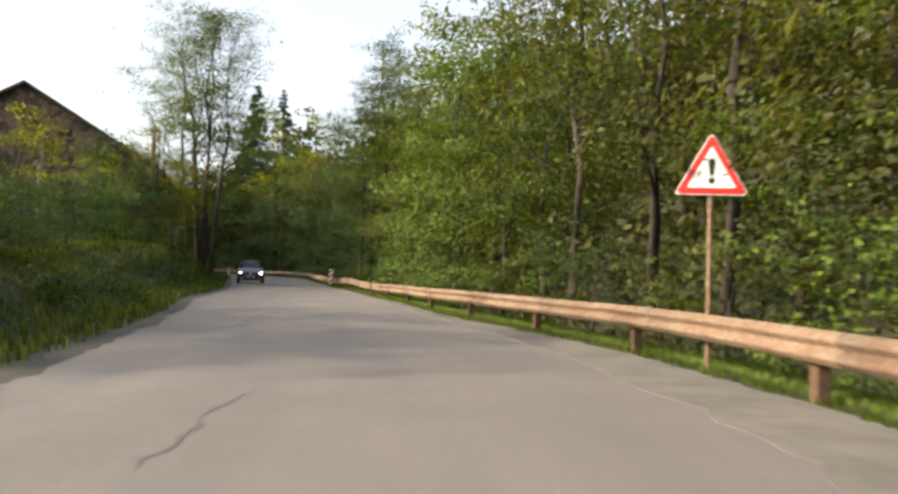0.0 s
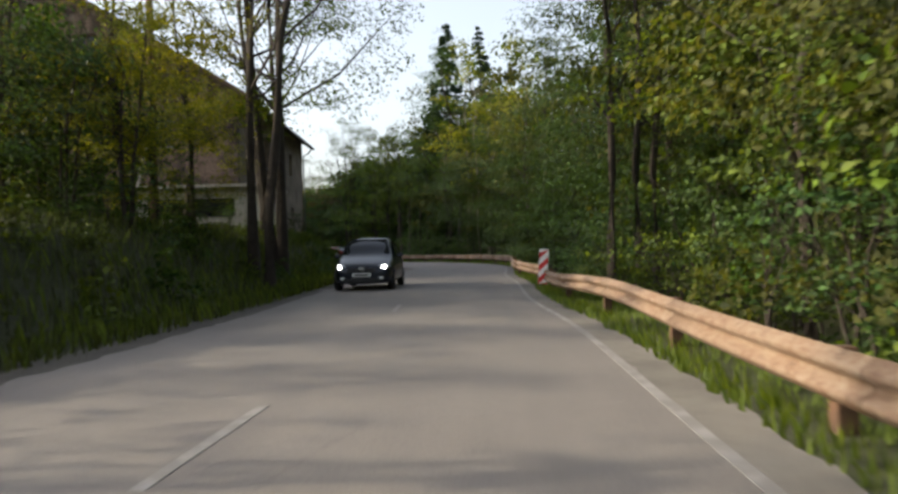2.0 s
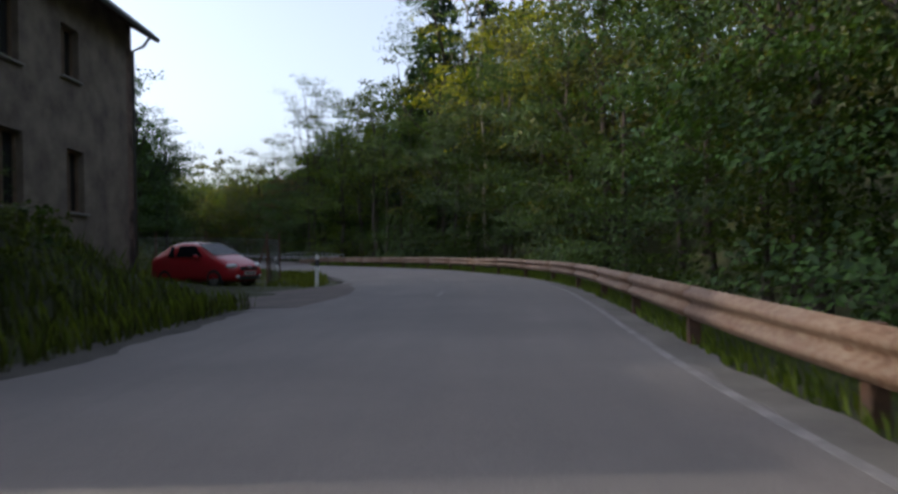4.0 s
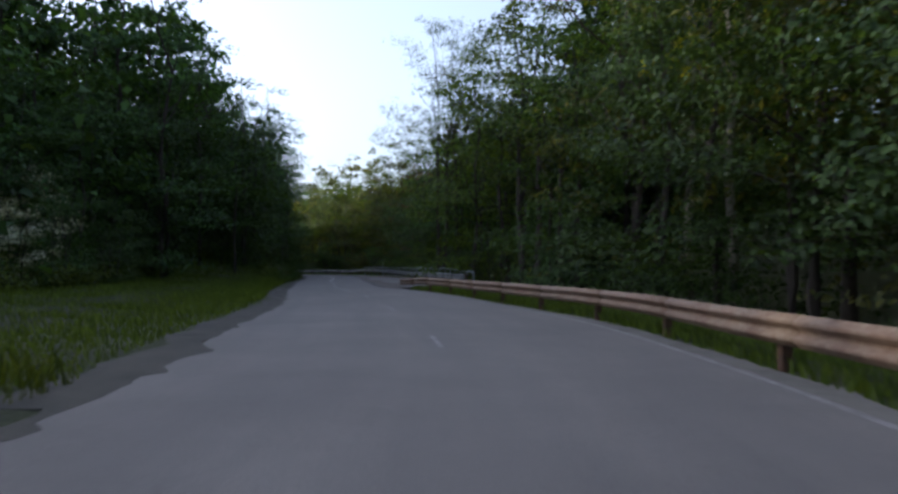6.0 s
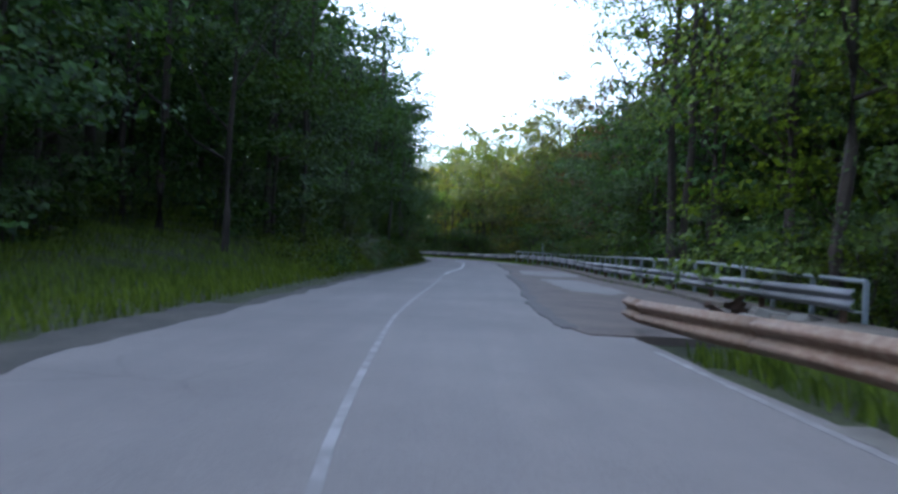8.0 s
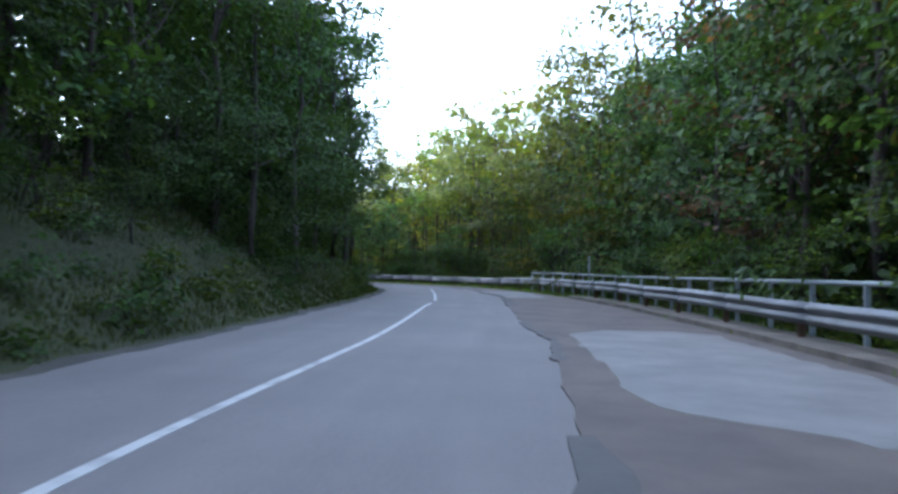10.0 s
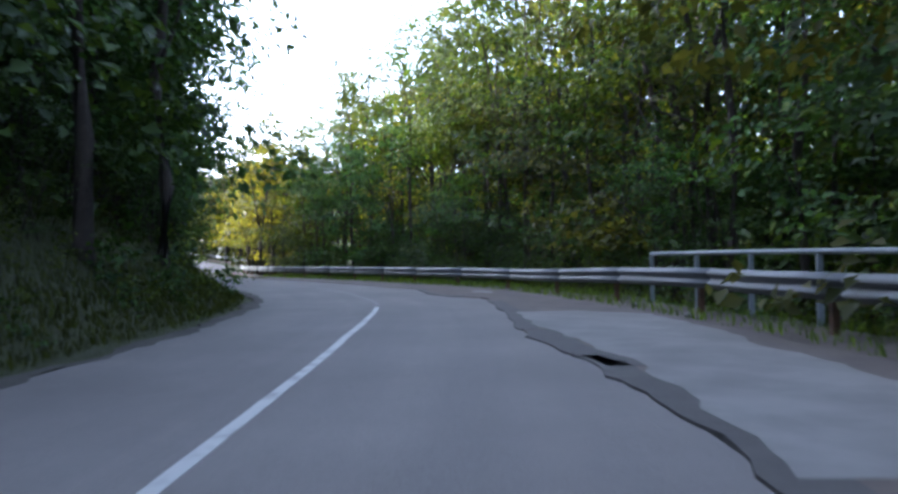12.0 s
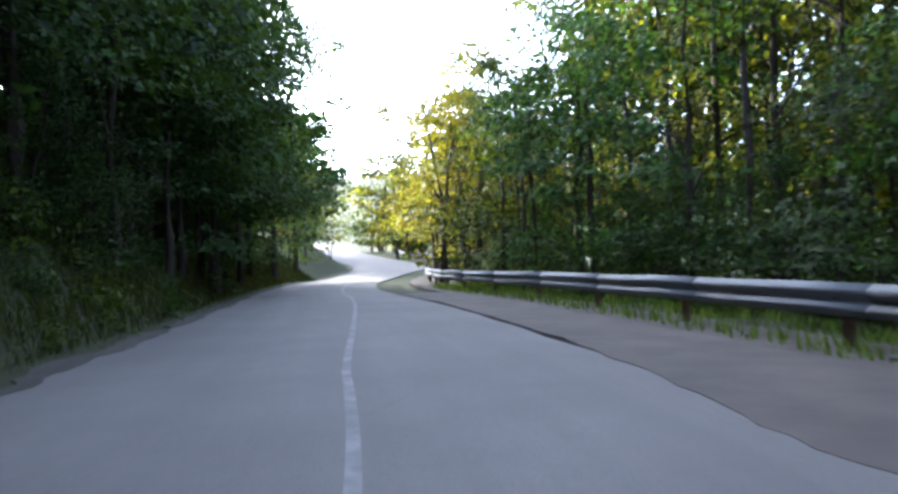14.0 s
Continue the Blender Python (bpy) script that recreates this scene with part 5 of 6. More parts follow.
def striped_marker(x, y, turn):
    top = tagged(new("hazard_marker"), "white marker board with red slanting stripes", "road marker")
    bm = bmesh.new()
    box(bm, (0.26, 0.02, 1.0), Matrix.Translation((0, 0, 0.68)), 0.004)
    part("board", bm, WHITE, top, "white board")
    for k in range(-1, 4):
        bm = bmesh.new()
        z0 = 0.18 + k * 0.36
        quad = [(-0.125, z0), (0.125, z0 + 0.25), (0.125, z0 + 0.43), (-0.125, z0 + 0.18)]
        quad = [(a, min(1.17, max(0.19, b))) for a, b in quad]
        if quad[3][1] - quad[0][1] + quad[2][1] - quad[1][1] < 0.03:
            bm.free()
            continue
        f = [bm.verts.new((a, -0.0125, b)) for a, b in quad]
        g = [bm.verts.new((a, -0.010, b)) for a, b in quad]
        bm.faces.new(f)
        for i in range(4):
            j = (i + 1) % 4
            bm.faces.new((f[j], f[i], g[i], g[j]))
        bmesh.ops.remove_doubles(bm, verts=bm.verts, dist=0.0004)
        part("stripe", bm, RED, top, "red stripe")
    bm = bmesh.new()
    tube(bm, (0, 0.03, -0.3), (0, 0.03, 1.24), 0.022, sides=10)
    part("pole", bm, STEEL, top, "steel pole")
    top.matrix_world = Matrix.LocRotScale((x, y, -0.1), Euler((0, radians(4), turn)), None)


striped_marker(-7.85, 51.6, radians(8))


def delineator(x, y, turn, lean=0.0, tall=1.0):
    top = tagged(new("delineator_post"), "white roadside post with a black band and reflector", "road post", "white roadside posts")
    bm = bmesh.new()
    v0 = [(-0.06, -0.05), (0.06, -0.05), (0.035, 0.06), (-0.035, 0.06)]
    a = [bm.verts.new((x_, y_, -0.2)) for x_, y_ in v0]
    b = [bm.verts.new((x_ * 0.92, y_ * 0.92, 0.93 - (0.05 if y_ > 0 else 0))) for x_, y_ in v0]
    bm.faces.new(b)
    for i in range(4):
        j = (i + 1) % 4
        bm.faces.new((a[i], a[j], b[j], b[i]))
    part("body", bm, WHITE, top)
    bm = bmesh.new()
    box(bm, (0.122, 0.118, 0.2), Matrix.Translation((0, 0.002, 0.70)) @ Matrix.Shear("XZ", 4, (0.0, 0.0)), 0.003)
    part("band", bm, BLACK, top, "black band")
    bm = bmesh.new()
    box(bm, (0.045, 0.01, 0.14), Matrix.Translation((0, -0.06, 0.70)), 0.003)
    part("reflector", bm, STEEL, top, "pale reflector")
    top.matrix_world = Matrix.LocRotScale((x, y, ground_z(x, y)), Euler((0, lean, turn)), (1, 1, tall))


delineator(-22.15, 78.3, radians(20), 0.03, 1.08)
delineator(-28.7, 88.2, radians(30), radians(-14), 1.0)


# ---------------------------------------------------------------- buildings
def rubble_material():
    """Weathered rubble masonry with remains of brown plaster."""
    m, n, l, b = material("old_plaster_over_rubble", 0.95)
    c = coords_of(n)
    cells = n.new("ShaderNodeTexVoronoi")
    cells.inputs["Scale"].default_value = 2.6
    l.new(mix_col(n, l, 0.12, c, noise_tex(n, l, c, 3.0, 3).outputs[1]), cells.inputs["Vector"])
    grey = n.new("ShaderNodeRGBToBW")
    l.new(cells.outputs["Color"], grey.inputs[0])
    stones = ramp(n, l, grey.outputs[0], [(0.25, (0.060, 0.044, 0.036)), (0.5, (0.130, 0.088, 0.066)), (0.75, (0.215, 0.165, 0.130))])
    joint = ramp(n, l, cells.outputs["Distance"], [(0.25, (1.0, 1.0, 1.0)), (0.6, (0.45, 0.42, 0.4))])
    col = mix_col(n, l, 1.0, stones.outputs[0], joint.outputs[0], "MULTIPLY")
    patch, fine = noise_tex(n, l, c, 0.55, 6), noise_tex(n, l, c, 11.0, 4)
    keep = ramp(n, l, patch.outputs[0], [(0.47, (0, 0, 0)), (0.56, (1, 1, 1))])
    render = ramp(n, l, fine.outputs[0], [(0.35, (0.120, 0.078, 0.056)), (0.65, (0.205, 0.145, 0.105))])
    l.new(mix_col(n, l, keep.outputs[0], col, render.outputs[0]), b.inputs["Base Color"])
    bump(n, l, joint.outputs[0], 0.7, 0.03, b)
    return m


PLASTER = rubble_material()
PLASTER_SIDE = weathered("grey_old_plaster", (0.26, 0.215, 0.16), (0.075, 0.058, 0.046), 1.1, 0.95, 0, 12.0, 0.015, (0.35, 0.65))
ROOF = weathered("dark_roof_tiles", (0.13, 0.075, 0.055), (0.055, 0.04, 0.035), 1.5, 0.9, 0, 20.0, 0.02)
LIMEWASH = weathered("dirty_white_limewash", (0.45, 0.42, 0.36), (0.26, 0.235, 0.20), 1.2, 0.9, 0, 15.0, 0.008)
DARK_INSIDE = plain("dark_window_glass", (0.015, 0.017, 0.018), 0.15)


def wall_with_holes(name, outline, holes, thick, mat, parent, m, label=""):
    """A wall: a convex outline (x, z) cut by upright rectangular holes (x0, z0, x1, z1), given thickness along +y."""
    bm = bmesh.new()
    xs = sorted({q for h in holes for q in (h[0], h[2])} | {q[0] for q in outline})
    zs = sorted({q for h in holes for q in (h[1], h[3])})
    f = bm.faces.new([bm.verts.new((a, 0, b)) for a, b in outline])
    for v in xs:
        bmesh.ops.bisect_plane(bm, geom=bm.verts[:] + bm.edges[:] + bm.faces[:], plane_co=(v, 0, 0), plane_no=(1, 0, 0))
    for v in zs:
        bmesh.ops.bisect_plane(bm, geom=bm.verts[:] + bm.edges[:] + bm.faces[:], plane_co=(0, 0, v), plane_no=(0, 0, 1))
    gone = []
    for f in bm.faces:
        c = f.calc_center_median()
        if any(h[0] < c.x < h[2] and h[1] < c.z < h[3] for h in holes):
            gone.append(f)
    bmesh.ops.delete(bm, geom=gone, context="FACES")
    bmesh.ops.recalc_face_normals(bm, faces=bm.faces)
    made = bmesh.ops.extrude_face_region(bm, geom=bm.faces[:])
    bmesh.ops.translate(bm, verts=[v for v in made["geom"] if isinstance(v, bmesh.types.BMVert)], vec=(0, thick, 0))
    bmesh.ops.recalc_face_normals(bm, faces=bm.faces)
    ob = part(name, bm, mat, parent, label)
    ob.matrix_basis = m
    return ob


def window(x0, z0, x1, z1, parent, m, bars=True):
    win = new("window")
    win.parent = parent
    win.matrix_basis = m
    bm = bmesh.new()
    box(bm, (x1 - x0, 0.02, z1 - z0), Matrix.Translation(((x0 + x1) / 2, 0.24, (z0 + z1) / 2)))
    part("pane", bm, DARK_INSIDE, win, "dark dusty pane")
    bm = bmesh.new()
    w = 0.06
    for cx, cz, sx, sz in (((x0 + w / 2), (z0 + z1) / 2, w, z1 - z0), ((x1 - w / 2), (z0 + z1) / 2, w, z1 - z0), ((x0 + x1) / 2, z1 - w / 2, x1 - x0, w), ((x0 + x1) / 2, z0 + w / 2, x1 - x0, w)):
        box(bm, (sx, 0.06, sz), Matrix.Translation((cx, 0.2, cz)))
    if bars:
        box(bm, (0.05, 0.05, z1 - z0), Matrix.Translation(((x0 + x1) / 2, 0.2, (z0 + z1) / 2)))
    part("frame", bm, WOOD, win, "weathered wooden frame")
    bm = bmesh.new()
    box(bm, (x1 - x0 + 0.2, 0.2, 0.06), Matrix.Translation(((x0 + x1) / 2, 0.0, z0 - 0.03)), 0.01)
    part("sill", bm, CONCRETE, win)


def old_house():
    house = tagged(new("house"), "derelict old house with peeling plaster and dark gabled roof", "house")
    half, length, eave, ridge, base = 9.6, 17.0, 7.4, 13.3, 0.0
    front = Matrix()
    gable_windows = [(-3.6, 9.3, -2.4, 10.0), (2.3, 9.5, 3.4, 10.2), (-3.4, 5.2, -2.3, 6.6), (-3.4, 1.4, -2.3, 2.9), (-6.8, 5.0, -5.7, 6.4), (2.4, 5.0, 3.5, 6.4), (5.6, 5.0, 6.7, 6.4)]
    wall_with_holes("gable_wall", [(-half, base - 1), (half, base - 1), (half, eave), (0, ridge), (-half, eave)], gable_windows, 0.45, PLASTER, house, front, "brown peeling plaster gable")
    for w in gable_windows:
        window(*w, house, front)
    side = pose(half, 0.45, 0, 0, 0, 90)
    side_windows = [(2.0, 4.6, 3.1, 6.2), (5.2, 4.6, 6.3, 6.2), (8.6, 4.6, 9.7, 6.2), (11.8, 4.8, 12.8, 6.2), (2.0, 1.2, 3.2, 3.0), (5.4, 0.1, 6.6, 2.9), (8.6, 1.2, 9.8, 3.0), (12.0, 1.2, 13.0, 2.9)]
    wall_with_holes("side_wall", [(0, base - 1), (length - 0.9, base - 1), (length - 0.9, eave), (0, eave)], side_windows, 0.45, PLASTER_SIDE, house, side, "grey stained plaster wall")
    for w in side_windows:
        window(*w, house, side)
    for name, mm, ln in (("side_wall", pose(-half, length - 0.45, 0, 0, 0, -90), length - 0.9),):
        wall_with_holes(name, [(0, base - 1), (ln, base - 1), (ln, eave), (0, eave)], [], 0.45, PLASTER_SIDE, house, mm)
    wall_with_holes("gable_wall", [(-half, base - 1), (half, base - 1), (half, eave), (0, ridge), (-half, eave)], [], 0.45, PLASTER, house, pose(0, length, 0, 0, 0, 180))
    slope = math.atan2(ridge - eave, half)
    run = (half + 0.7) / math.cos(slope)
    for sx in (-1, 1):
        bm = bmesh.new()
        box(bm, (run, length + 1.0, 0.16), Matrix.Translation((sx * (half + 0.7) / 2, length / 2, ridge + 0.12 - (half + 0.7) / 2 * math.tan(slope))) @ Matrix.Rotation(sx * slope, 4, "Y"), 0.02)
        roof = part("roof", bm, ROOF, house, "dark tiled roof slope")
        for k in range(int(run / 0.33)):
            bm = bmesh.new()
            d = 0.2 + 0.33 * k
            box(bm, (0.36, length + 1.02, 0.03), Matrix.Translation((sx * d * math.cos(slope), length / 2, ridge + 0.235 - d * math.sin(slope))) @ Matrix.Rotation(sx * (slope - 0.05), 4, "Y"))
            part("tile_row", bm, ROOF, roof)
        bm = bmesh.new()
        x0, z0 = sx * (half + 0.72), eave - 0.33
        tube(bm, (x0, -0.4, z0), (x0, length + 0.4, z0), 0.07, sides=10)
        part("gutter", bm, STEEL, house, "grey gutter")
        bm = bmesh.new()
        for yy in (length - 0.2,):
            limb(bm, [Vector((x0, yy, z0)), Vector((x0 - sx * 0.25, yy, z0 - 0.35)), Vector((x0 - sx * 0.6, yy, z0 - 0.5)), Vector((x0 - sx * 0.6, yy, -0.6))], [0.05] * 4, 8)
        part("downpipe", bm, STEEL, house)
    bm = bmesh.new()
    tube(bm, (1.4, -0.12, 2.5), (1.4, -0.12, 9.6), 0.14, sides=12)
    part("flue_pipe", bm, STEEL, house, "grey flue pipe on the gable")
    bm = bmesh.new()
    box(bm, (0.7, 0.7, 1.8), Matrix.Translation((-1.5, 8, ridge + 0.2)), 0.02)
    part("chimney", bm, PLASTER, house, "brick chimney stub")
    house.matrix_world = Matrix.LocRotScale((-32.3, 58.2, 1.1), Euler((0, 0, math.atan2(0.29, 0.957))), None)


old_house()


def shed():
    top = tagged(new("shed"), "low whitewashed shed with a flat overhanging roof", "shed")
    w, d, h = 5.2, 3.2, 2.5
    holes = [(-1.9, 1.35, 1.6, 2.1)]
    wall_with_holes("front_wall", [(-w / 2, -0.6), (w / 2, -0.6), (w / 2, h), (-w / 2, h)], holes, 0.25, LIMEWASH, top, Matrix(), "dirty white front wall")
    for mm, ln in ((pose(w / 2, 0.25, 0, 0, 0, 90), d - 0.5), (pose(-w / 2, d - 0.25, 0, 0, 0, -90), d - 0.5)):
        wall_with_holes("side_wall", [(0, -0.6), (ln, -0.6), (ln, h), (0, h)], [], 0.25, LIMEWASH, top, mm)
    wall_with_holes("back_wall", [(-w / 2, -0.6), (w / 2, -0.6), (w / 2, h), (-w / 2, h)], [], 0.25, LIMEWASH, top, pose(0, d, 0, 0, 0, 180))
    bm = bmesh.new()
    box(bm, (w + 0.9, d + 0.9, 0.12), Matrix.Translation((0, d / 2, h + 0.06)), 0.015)
    part("roof", bm, LIMEWASH, top, "thin flat pale roof slab")
    bm = bmesh.new()
    box(bm, (3.5, 0.03, 0.75), Matrix.Translation((-0.15, 0.16, 1.725)))
    part("window_band", bm, DARK_INSIDE, top, "dark window band")
    bm = bmesh.new()
    box(bm, (0.14, 0.1, 1.9), Matrix.Translation((-2.0, -0.25, h + 0.85)) @ Matrix.Rotation(radians(14), 4, "Y"), 0.01)
    part("leaning_board", bm, LIMEWASH, top, "pale board leaning on the roof")
    bm = bmesh.new()
    box(bm, (1.7, 0.9, 0.45), Matrix.Translation((-1.6, -0.55, 0.1)), 0.02)
    part("step", bm, CONCRETE, top, "concrete step")
    top.matrix_world = Matrix.LocRotScale((-22.7, 57.0, 1.35), Euler((0, 0, radians(17.5))), None)


shed()


def wooden_pole(x, y, tall):
    top = tagged(new("utility_pole"), "weathered wooden utility pole", "pole")
    bm = bmesh.new()
    tube(bm, (0, 0, -0.6), (0, 0, tall), 0.14, 0.10, 12)
    part("mast", bm, WOOD, top)
    bm = bmesh.new()
    box(bm, (0.9, 0.09, 0.11), Matrix.Translation((0, 0.1, tall - 0.35)), 0.01)
    part("crossarm", bm, WOOD, top)
    for k in (-0.36, 0.0, 0.36):
        bm = bmesh.new()
        tube(bm, (k, 0.1, tall - 0.3), (k, 0.1, tall - 0.14), 0.04, 0.025, 10)
        part("insulator", bm, WHITE, top, "white insulator")
    top.matrix_world = Matrix.LocRotScale((x, y, ground_z(x, y)), Euler((0, 0, 0.35)), None)


wooden_pole(-19.2, 49.8, 8.3)
top = tagged(new("street_lamp"), "slim pale concrete lamp post with flat head", "street lamp")
bm = bmesh.new()
tube(bm, (0, 0, -0.4), (0, 0, 5.6), 0.09, 0.07, 12)
part("post", bm, LIMEWASH, top)
bm = bmesh.new()
box(bm, (0.8, 0.22, 0.1), Matrix.Translation((0.12, 0, 5.62)), 0.03)
part("head", bm, STEEL, top)
top.matrix_world = Matrix.Translation((-27.2, 51.0, ground_z(-27.2, 51.0)))


# ---------------------------------------------------------------- fence by the parking bay
def wire_fence(points, tall=1.75):
    top = tagged(new("wire_fence"), "dark steel-posted wire mesh fence in long grass", "fence")
    mesh_mat = STEEL
    for i, (x, y) in enumerate(points):
        z = ground_z(x, y)
        bm = bmesh.new()
        tube(bm, (x, y, z - 0.4), (x, y, z + tall), 0.035, sides=8)
        part("post", bm, RUST_DARK, top, "dark steel post")
    for k, (a, b) in enumerate(((0, 1), (0, 2))):
        (x0, y0), (x1, y1) = points[a], points[b]
        bm = bmesh.new()
        dx, dy = x1 - x0, y1 - y0
        q = math.hypot(dx, dy)
        tube(bm, (x0, y0, ground_z(x0, y0) + tall * 0.9), (x0 + dx / q * 0.9, y0 + dy / q * 0.9, ground_z(x0, y0) - 0.1), 0.028, sides=8)
        part("brace", bm, RUST_DARK, top, "slanting brace")
    order = [1, 0, 2, 3, 4]
    for a, b in zip(order, order[1:]):
        A, B = Vector((*points[a], ground_z(*points[a]))), Vector((*points[b], ground_z(*points[b])))
        bm = bmesh.new()
        ln = (B - A).length
        n = int(ln / 0.16)
        for k in range(-8, n):
            for sgn in (1, -1):
                u0, u1 = k * 0.16, k * 0.16 + 1.4
                z0, z1 = (0.1, 1.5) if sgn > 0 else (1.5, 0.1)
                c0, c1 = max(0, u0), min(ln, u1)
                if c1 - c0 < 0.1:
                    continue
                f = lambda u: A.lerp(B, u / ln) + Vector((0, 0, z0 + (z1 - z0) * (u - u0) / 1.4))
                tube(bm, f(c0), f(c1), 0.0035, sides=3, caps=False)
        for zz in (0.1, 0.8, 1.5):
            tube(bm, A + Vector((0, 0, zz)), B + Vector((0, 0, zz)), 0.005, sides=4)
        part("wire_mesh", bm, mesh_mat, top, "thin wire mesh")


wire_fence([(-24.2, 78.9), (-25.2, 81.6), (-27.6, 80.6), (-31.5, 83.0), (-36.0, 85.5)])


# ---------------------------------------------------------------- cars
GLASS_DARK = plain("dark_car_glass", (0.012, 0.016, 0.022), 0.1, 0, 0.05)
GLASS_DARK.node_tree.nodes["Principled BSDF"].inputs["Specular IOR Level"].default_value = 0.25
TYRE = plain("tyre_rubber", (0.018, 0.018, 0.019), 0.9)
RIM = plain("alloy_rim", (0.45, 0.46, 0.47), 0.35, 0.8)
LAMP_GLASS = plain("lamp_glass", (0.55, 0.57, 0.58), 0.08)
PLATE = plain("pale_plate", (0.62, 0.62, 0.6), 0.5)
GRILLE = plain("black_plastic_trim", (0.02, 0.02, 0.022), 0.55)


def car_paint(name, colour):
    m, n, l, b = material(name, 0.34)
    b.inputs["Specular IOR Level"].default_value = 0.3
    b.inputs["Base Color"].default_value = (*colour, 1)
    b.inputs["Coat Weight"].default_value, b.inputs["Coat Roughness"].default_value = 0.3, 0.1
    c = coords_of(n)
    dust = ramp(n, l, noise_tex(n, l, c, 5.0, 5).outputs[0], [(0.4, colour), (0.75, tuple(v * 0.9 + 0.004 for v in colour))])
    l.new(dust.outputs[0], b.inputs["Base Color"])
    return m


def glow_material(name, colour, power):
    m, n, l, b = material(name, 0.2)
    b.inputs["Base Color"].default_value = (0.9, 0.9, 0.9, 1)
    b.inputs["Emission Color"].default_value, b.inputs["Emission Strength"].default_value = (*colour, 1), power
    return m


def hatchback(label, paint, length, width, height, hood, m, lamps):
    """A small five-door car, nose along -y: a lofted body with windows, wheels, lamps, bumpers and mirrors of their own."""
    top = tagged(new("car"), label, "car")
    hw = width / 2
    # stations from the nose backwards: y, half width, sill height, belt height, roof height, roof half width
    L = length
    st = [
        (0.00, 0.62, 0.28, 0.50, 0.56, 0.50), (0.05, 0.80, 0.22, 0.60, 0.68, 0.66), (0.25, 0.93, 0.19, 0.68, 0.78, 0.78), (hood * 0.6, 0.98, 0.18, 0.76, 0.90, 0.84),
        (hood, 0.99, 0.18, 0.86, 1.00, 0.86), (hood + 0.45, 1.0, 0.18, 0.92, height - 0.22, 0.74), (hood + 0.9, 1.0, 0.18, 0.93, height - 0.02, 0.69), (hood + 1.6, 1.0, 0.18, 0.94, height, 0.68),
        (L - 0.75, 0.99, 0.18, 0.96, height - 0.06, 0.66), (L - 0.32, 0.97, 0.20, 0.98, height - 0.28, 0.64), (L - 0.08, 0.92, 0.26, 0.95, 1.02, 0.72), (L, 0.84, 0.34, 0.88, 0.92, 0.66),
    ]
    bm = bmesh.new()
    rings = []
    for y, k, sill, belt, roof, rk in st:
        half = [(0.0, sill), (k * hw * 0.9, sill), (k * hw, sill + 0.14), (k * hw * 1.0, (sill + belt) / 2 + 0.06), (k * hw * 0.97, belt), (rk * hw, roof - 0.04), (rk * hw * 0.82, roof), (0.0, roof + 0.015)]
        ring = half + [(-a, b) for a, b in half[-2:0:-1]]
        rings.append([bm.verts.new((a, y, b)) for a, b in ring])
    n = len(rings[0])
    for a, b in zip(rings, rings[1:]):
        for i in range(n):
            f = bm.faces.new((a[i], b[i], b[(i + 1) % n], a[(i + 1) % n]))
            f.smooth = True
    bm.faces.new(rings[0])
    bm.faces.new(rings[-1][::-1])
    bmesh.ops.recalc_face_normals(bm, faces=bm.faces)
    body = part("body", bm, paint, top)
    body.modifiers.new("round", "SUBSURF").levels = 1
    body.modifiers["round"].render_levels = 2

    def sheet(name, pts, mat, lab, parent=body, thick=0.02):
        bm = bmesh.new()
        v = [bm.verts.new(q) for q in pts]
        f = bm.faces.new(v)
        bmesh.ops.solidify(bm, geom=[f], thickness=thick)
        bmesh.ops.recalc_face_normals(bm, faces=bm.faces)
        return part(name, bm, mat, parent, lab)

    a, b = st[4], st[6]
    y0, y1, z0, z1 = a[0] + 0.05, b[0] - 0.06, a[4] + 0.045, b[4] - 0.05
    sheet("windscreen", [(-a[5] * hw * 0.93, y0 - 0.02, z0), (a[5] * hw * 0.93, y0 - 0.02, z0), (b[5] * hw * 0.9, y1 - 0.03, z1 + 0.03), (-b[5] * hw * 0.9, y1 - 0.03, z1 + 0.03)], GLASS_DARK, "dark reflecting windscreen")
    for sx in (-1, 1):
        for ya, yb in ((hood + 0.62, hood + 1.45), (hood + 1.52, L - 0.85)):
            k = 0.0 if ya > hood + 1 else 0.28
            sheet("side_window", [(sx * hw * 0.975, ya - k, 0.98), (sx * hw * 0.975, yb, 0.99), (sx * hw * 0.76, yb, height - 0.12), (sx * hw * 0.76, ya + 0.15, height - 0.13)][:: sx], GLASS_DARK, "dark side window")
        bm = bmesh.new()
        bmesh.ops.create_uvsphere(bm, u_segments=14, v_segments=8, radius=0.5, matrix=Matrix.Translation((sx * hw * 0.72, 0.19, 0.69)) @ Matrix.Rotation(sx * 0.6, 4, "Z") @ Matrix.Diagonal((0.36, 0.2, 0.16, 1)))
        lamp = part("headlight", bm, LAMP_GLASS, body, "clear headlight")
        bm = bmesh.new()
        bmesh.ops.create_uvsphere(bm, u_segments=14, v_segments=10, radius=0.055, matrix=Matrix.Translation((sx * hw * 0.72, 0.105, 0.69)))
        part("bulb", bm, lamps, lamp, "round lamp")
        bm = bmesh.new()
        bmesh.ops.create_uvsphere(bm, u_segments=12, v_segments=8, radius=0.5, matrix=Matrix.Translation((sx * (hw + 0.08), hood + 0.55, 1.0)) @ Matrix.Diagonal((0.2, 0.12, 0.14, 1)))
        part("wing_mirror", bm, paint, body)
        bm = bmesh.new()
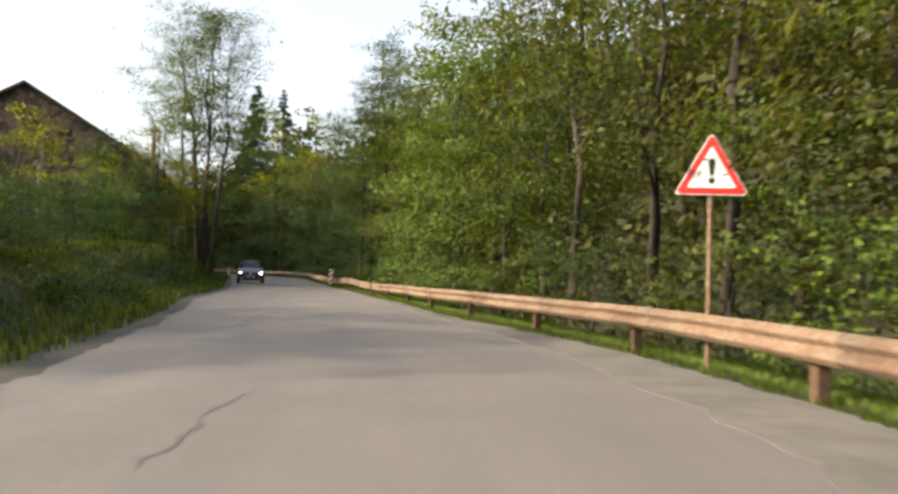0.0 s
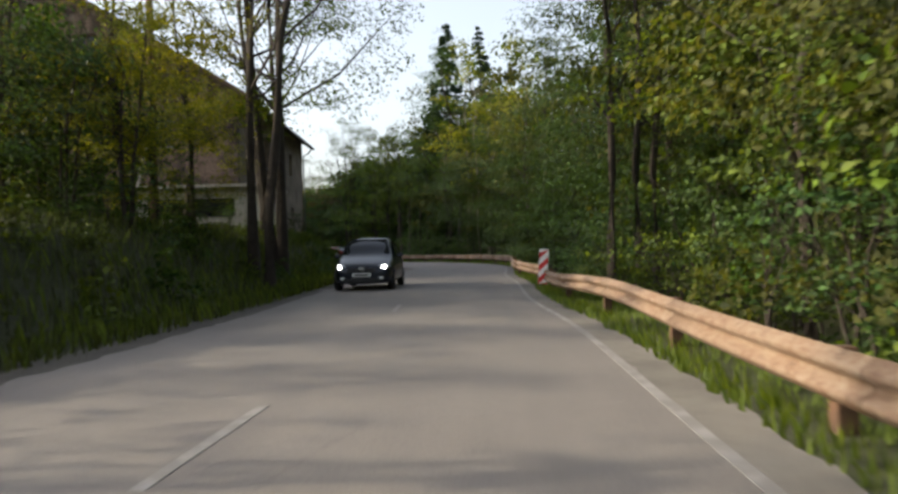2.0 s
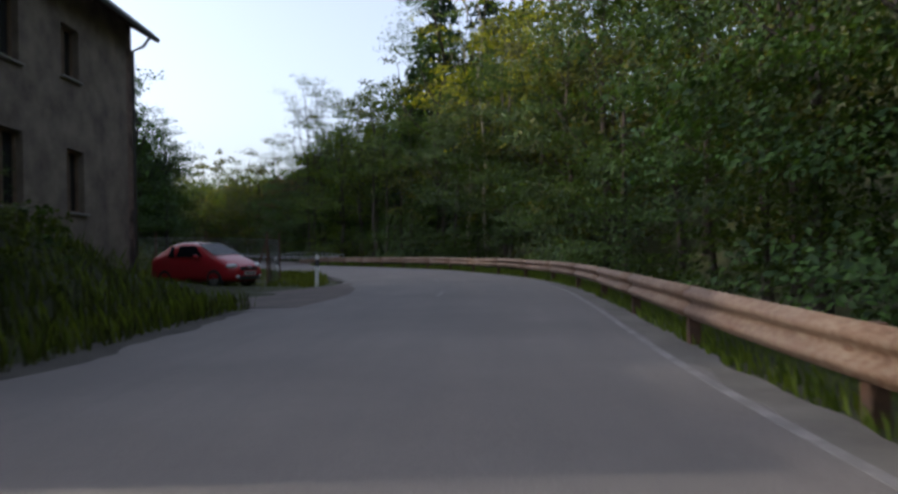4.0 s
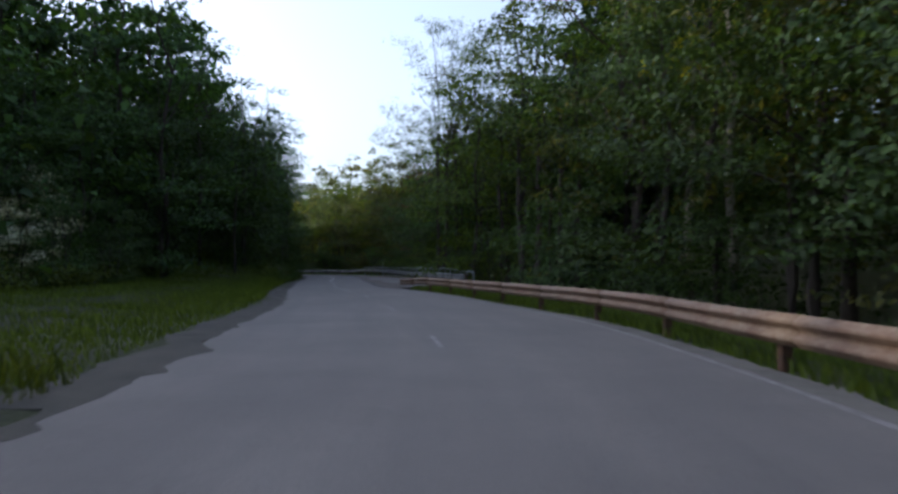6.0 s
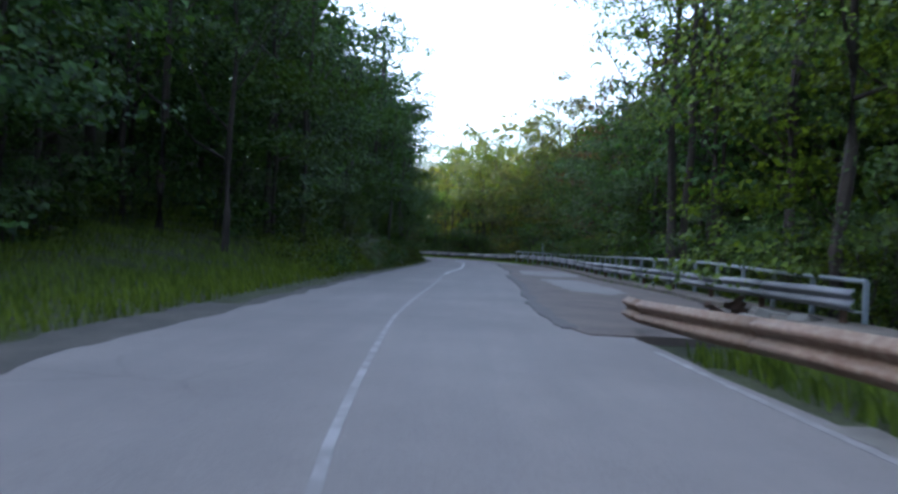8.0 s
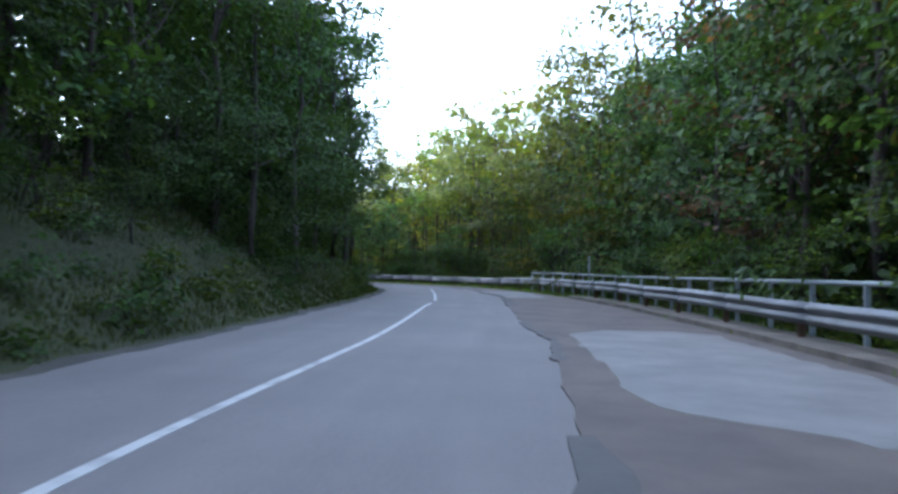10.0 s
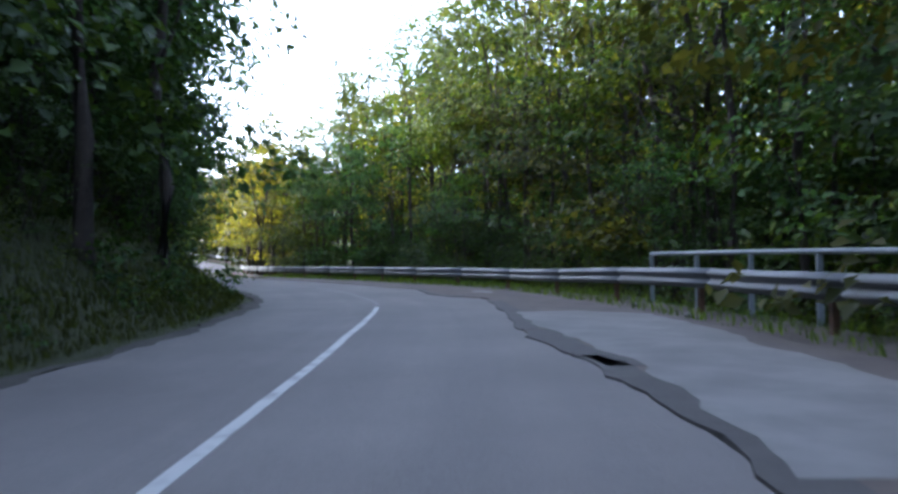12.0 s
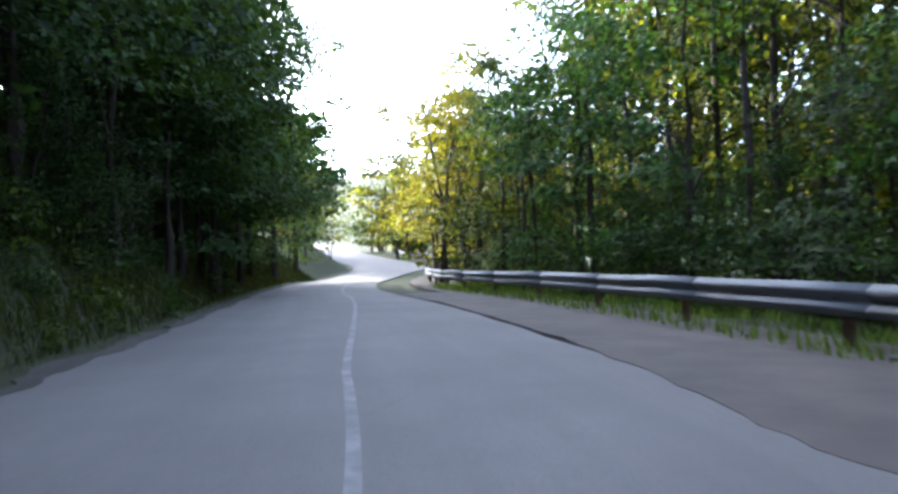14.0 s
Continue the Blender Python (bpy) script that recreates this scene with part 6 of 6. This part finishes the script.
        bmesh.ops.create_uvsphere(bm, u_segments=12, v_segments=8, radius=0.5, matrix=Matrix.Translation((sx * hw * 0.62, 0.03, 0.36)) @ Matrix.Diagonal((0.16, 0.1, 0.1, 1)))
        part("fog_lamp", bm, LAMP_GLASS, body)
        for yw in (0.72, L - 0.72):
            wheel = new("wheel")
            wheel.parent = top
            wheel.matrix_basis = pose(sx * (hw - 0.10), yw, 0.305, 0, 90, 0)
            bm = bmesh.new()
            prof = [(0.19, -0.09), (0.27, -0.10), (0.30, -0.07), (0.305, 0.0), (0.30, 0.07), (0.27, 0.10), (0.19, 0.09)]
            rr = [[bm.verts.new((r * math.cos(t * math.tau / 28), r * math.sin(t * math.tau / 28), q)) for r, q in prof] for t in range(28)]
            for i in range(28):
                p, q = rr[i], rr[(i + 1) % 28]
                for j in range(len(prof) - 1):
                    bm.faces.new((p[j], p[j + 1], q[j + 1], q[j])).smooth = True
            part("tyre", bm, TYRE, wheel)
            bm = bmesh.new()
            bmesh.ops.create_cone(bm, cap_ends=True, segments=24, radius1=0.19, radius2=0.19, depth=0.13)
            for k in range(5):
                box(bm, (0.16, 0.05, 0.15), Matrix.Rotation(k * math.tau / 5, 4, "Z") @ Matrix.Translation((0.09, 0, 0)), 0.008)
            part("rim", bm, RIM, wheel)
    bm = bmesh.new()
    box(bm, (hw * 0.95, 0.10, 0.11), Matrix.Translation((0, 0.03, 0.60)), 0.03)
    part("grille", bm, GRILLE, body, "black grille")
    bm = bmesh.new()
    box(bm, (hw * 1.25, 0.10, 0.16), Matrix.Translation((0, 0.02, 0.33)), 0.04)
    part("lower_intake", bm, GRILLE, body, "black lower intake")
    bm = bmesh.new()
    box(bm, (0.52, 0.02, 0.11), Matrix.Translation((0, -0.035, 0.46)), 0.004)
    part("number_plate", bm, PLATE, body, "pale plate with a dark bar")
    bm = bmesh.new()
    box(bm, (0.4, 0.006, 0.05), Matrix.Translation((0, -0.047, 0.46)))
    part("plate_bar", bm, GRILLE, body)
    bm = bmesh.new()
    box(bm, (0.16, 0.03, 0.07), Matrix.Translation((0, -0.02, 0.64)), 0.01)
    part("badge", bm, RIM, body, "plain metal badge")
    top.matrix_world = m
    return top


BEAM = glow_material("lit_headlight", (1.0, 0.97, 0.9), 14.0)
S_CAR = 52.0
m_, r_, h_, z_ = along(S_CAR)
lane = m_ - r_ * 1.55
hatchback("dark blue-black compact car with lit headlights on the road", car_paint("paint_dark_blue", (0.006, 0.009, 0.020)), 4.25, 1.76, 1.55, 1.05, Matrix.LocRotScale((lane[0], lane[1], 0.012), Euler((0, 0, radians(heading(S_CAR)))), None), BEAM)
hatchback("small red car parked on the roadside bay", car_paint("paint_red", (0.33, 0.012, 0.018)), 3.45, 1.63, 1.46, 0.8, Matrix.LocRotScale((-24.0, 77.4, 0.04), Euler((0, 0, radians(80))), None), LAMP_GLASS)


# ---------------------------------------------------------------- small things at the roadside
STONE = weathered("grey_stone", (0.26, 0.24, 0.22), (0.12, 0.11, 0.10), 8.0, 0.95, 0, 40.0, 0.01)


def stone(x, y, size, seed):
    rng = np.random.default_rng(seed)
    bm = bmesh.new()
    bmesh.ops.create_icosphere(bm, subdivisions=2, radius=1.0)
    for v in bm.verts:
        v.co *= 1 + 0.25 * noise.noise(v.co * 1.3 + Vector((seed, 0, 0)))
        v.co = Vector((v.co.x * size, v.co.y * size * 0.75, v.co.z * size * 0.55))
    ob = part("stone", bm, STONE)
    ob.matrix_world = Matrix.LocRotScale((x, y, ground_z(x, y) + size * 0.25 + 0.02), Euler((0, 0, rng.uniform(0, 6))), None)
    tagged(ob, "small grey stone at the layby's edge", "stone", "roadside stones")


for k in range(16):
    s_ = RNG.uniform(S_RAILEND + 18, S_LAYBY_END + 28)
    p = beside(s_, float(layby_width(s_)) + RNG.uniform(0.0, 0.5))
    stone(p.x, p.y, RNG.uniform(0.05, 0.12), k)
top = tagged(new("marker_pole"), "thin pale steel pole behind the railing", "pole")
bm = bmesh.new()
tube(bm, (0, 0, -1.5), (0, 0, 1.9), 0.03, sides=10)
part("post", bm, STEEL_PAINT, top)
bm = bmesh.new()
tube(bm, (0, 0, 1.9), (0, 0, 1.94), 0.036, sides=10)
part("cap", bm, STEEL_PAINT, top)
top.matrix_world = Matrix.Translation((-74.85, 164.1, 0))
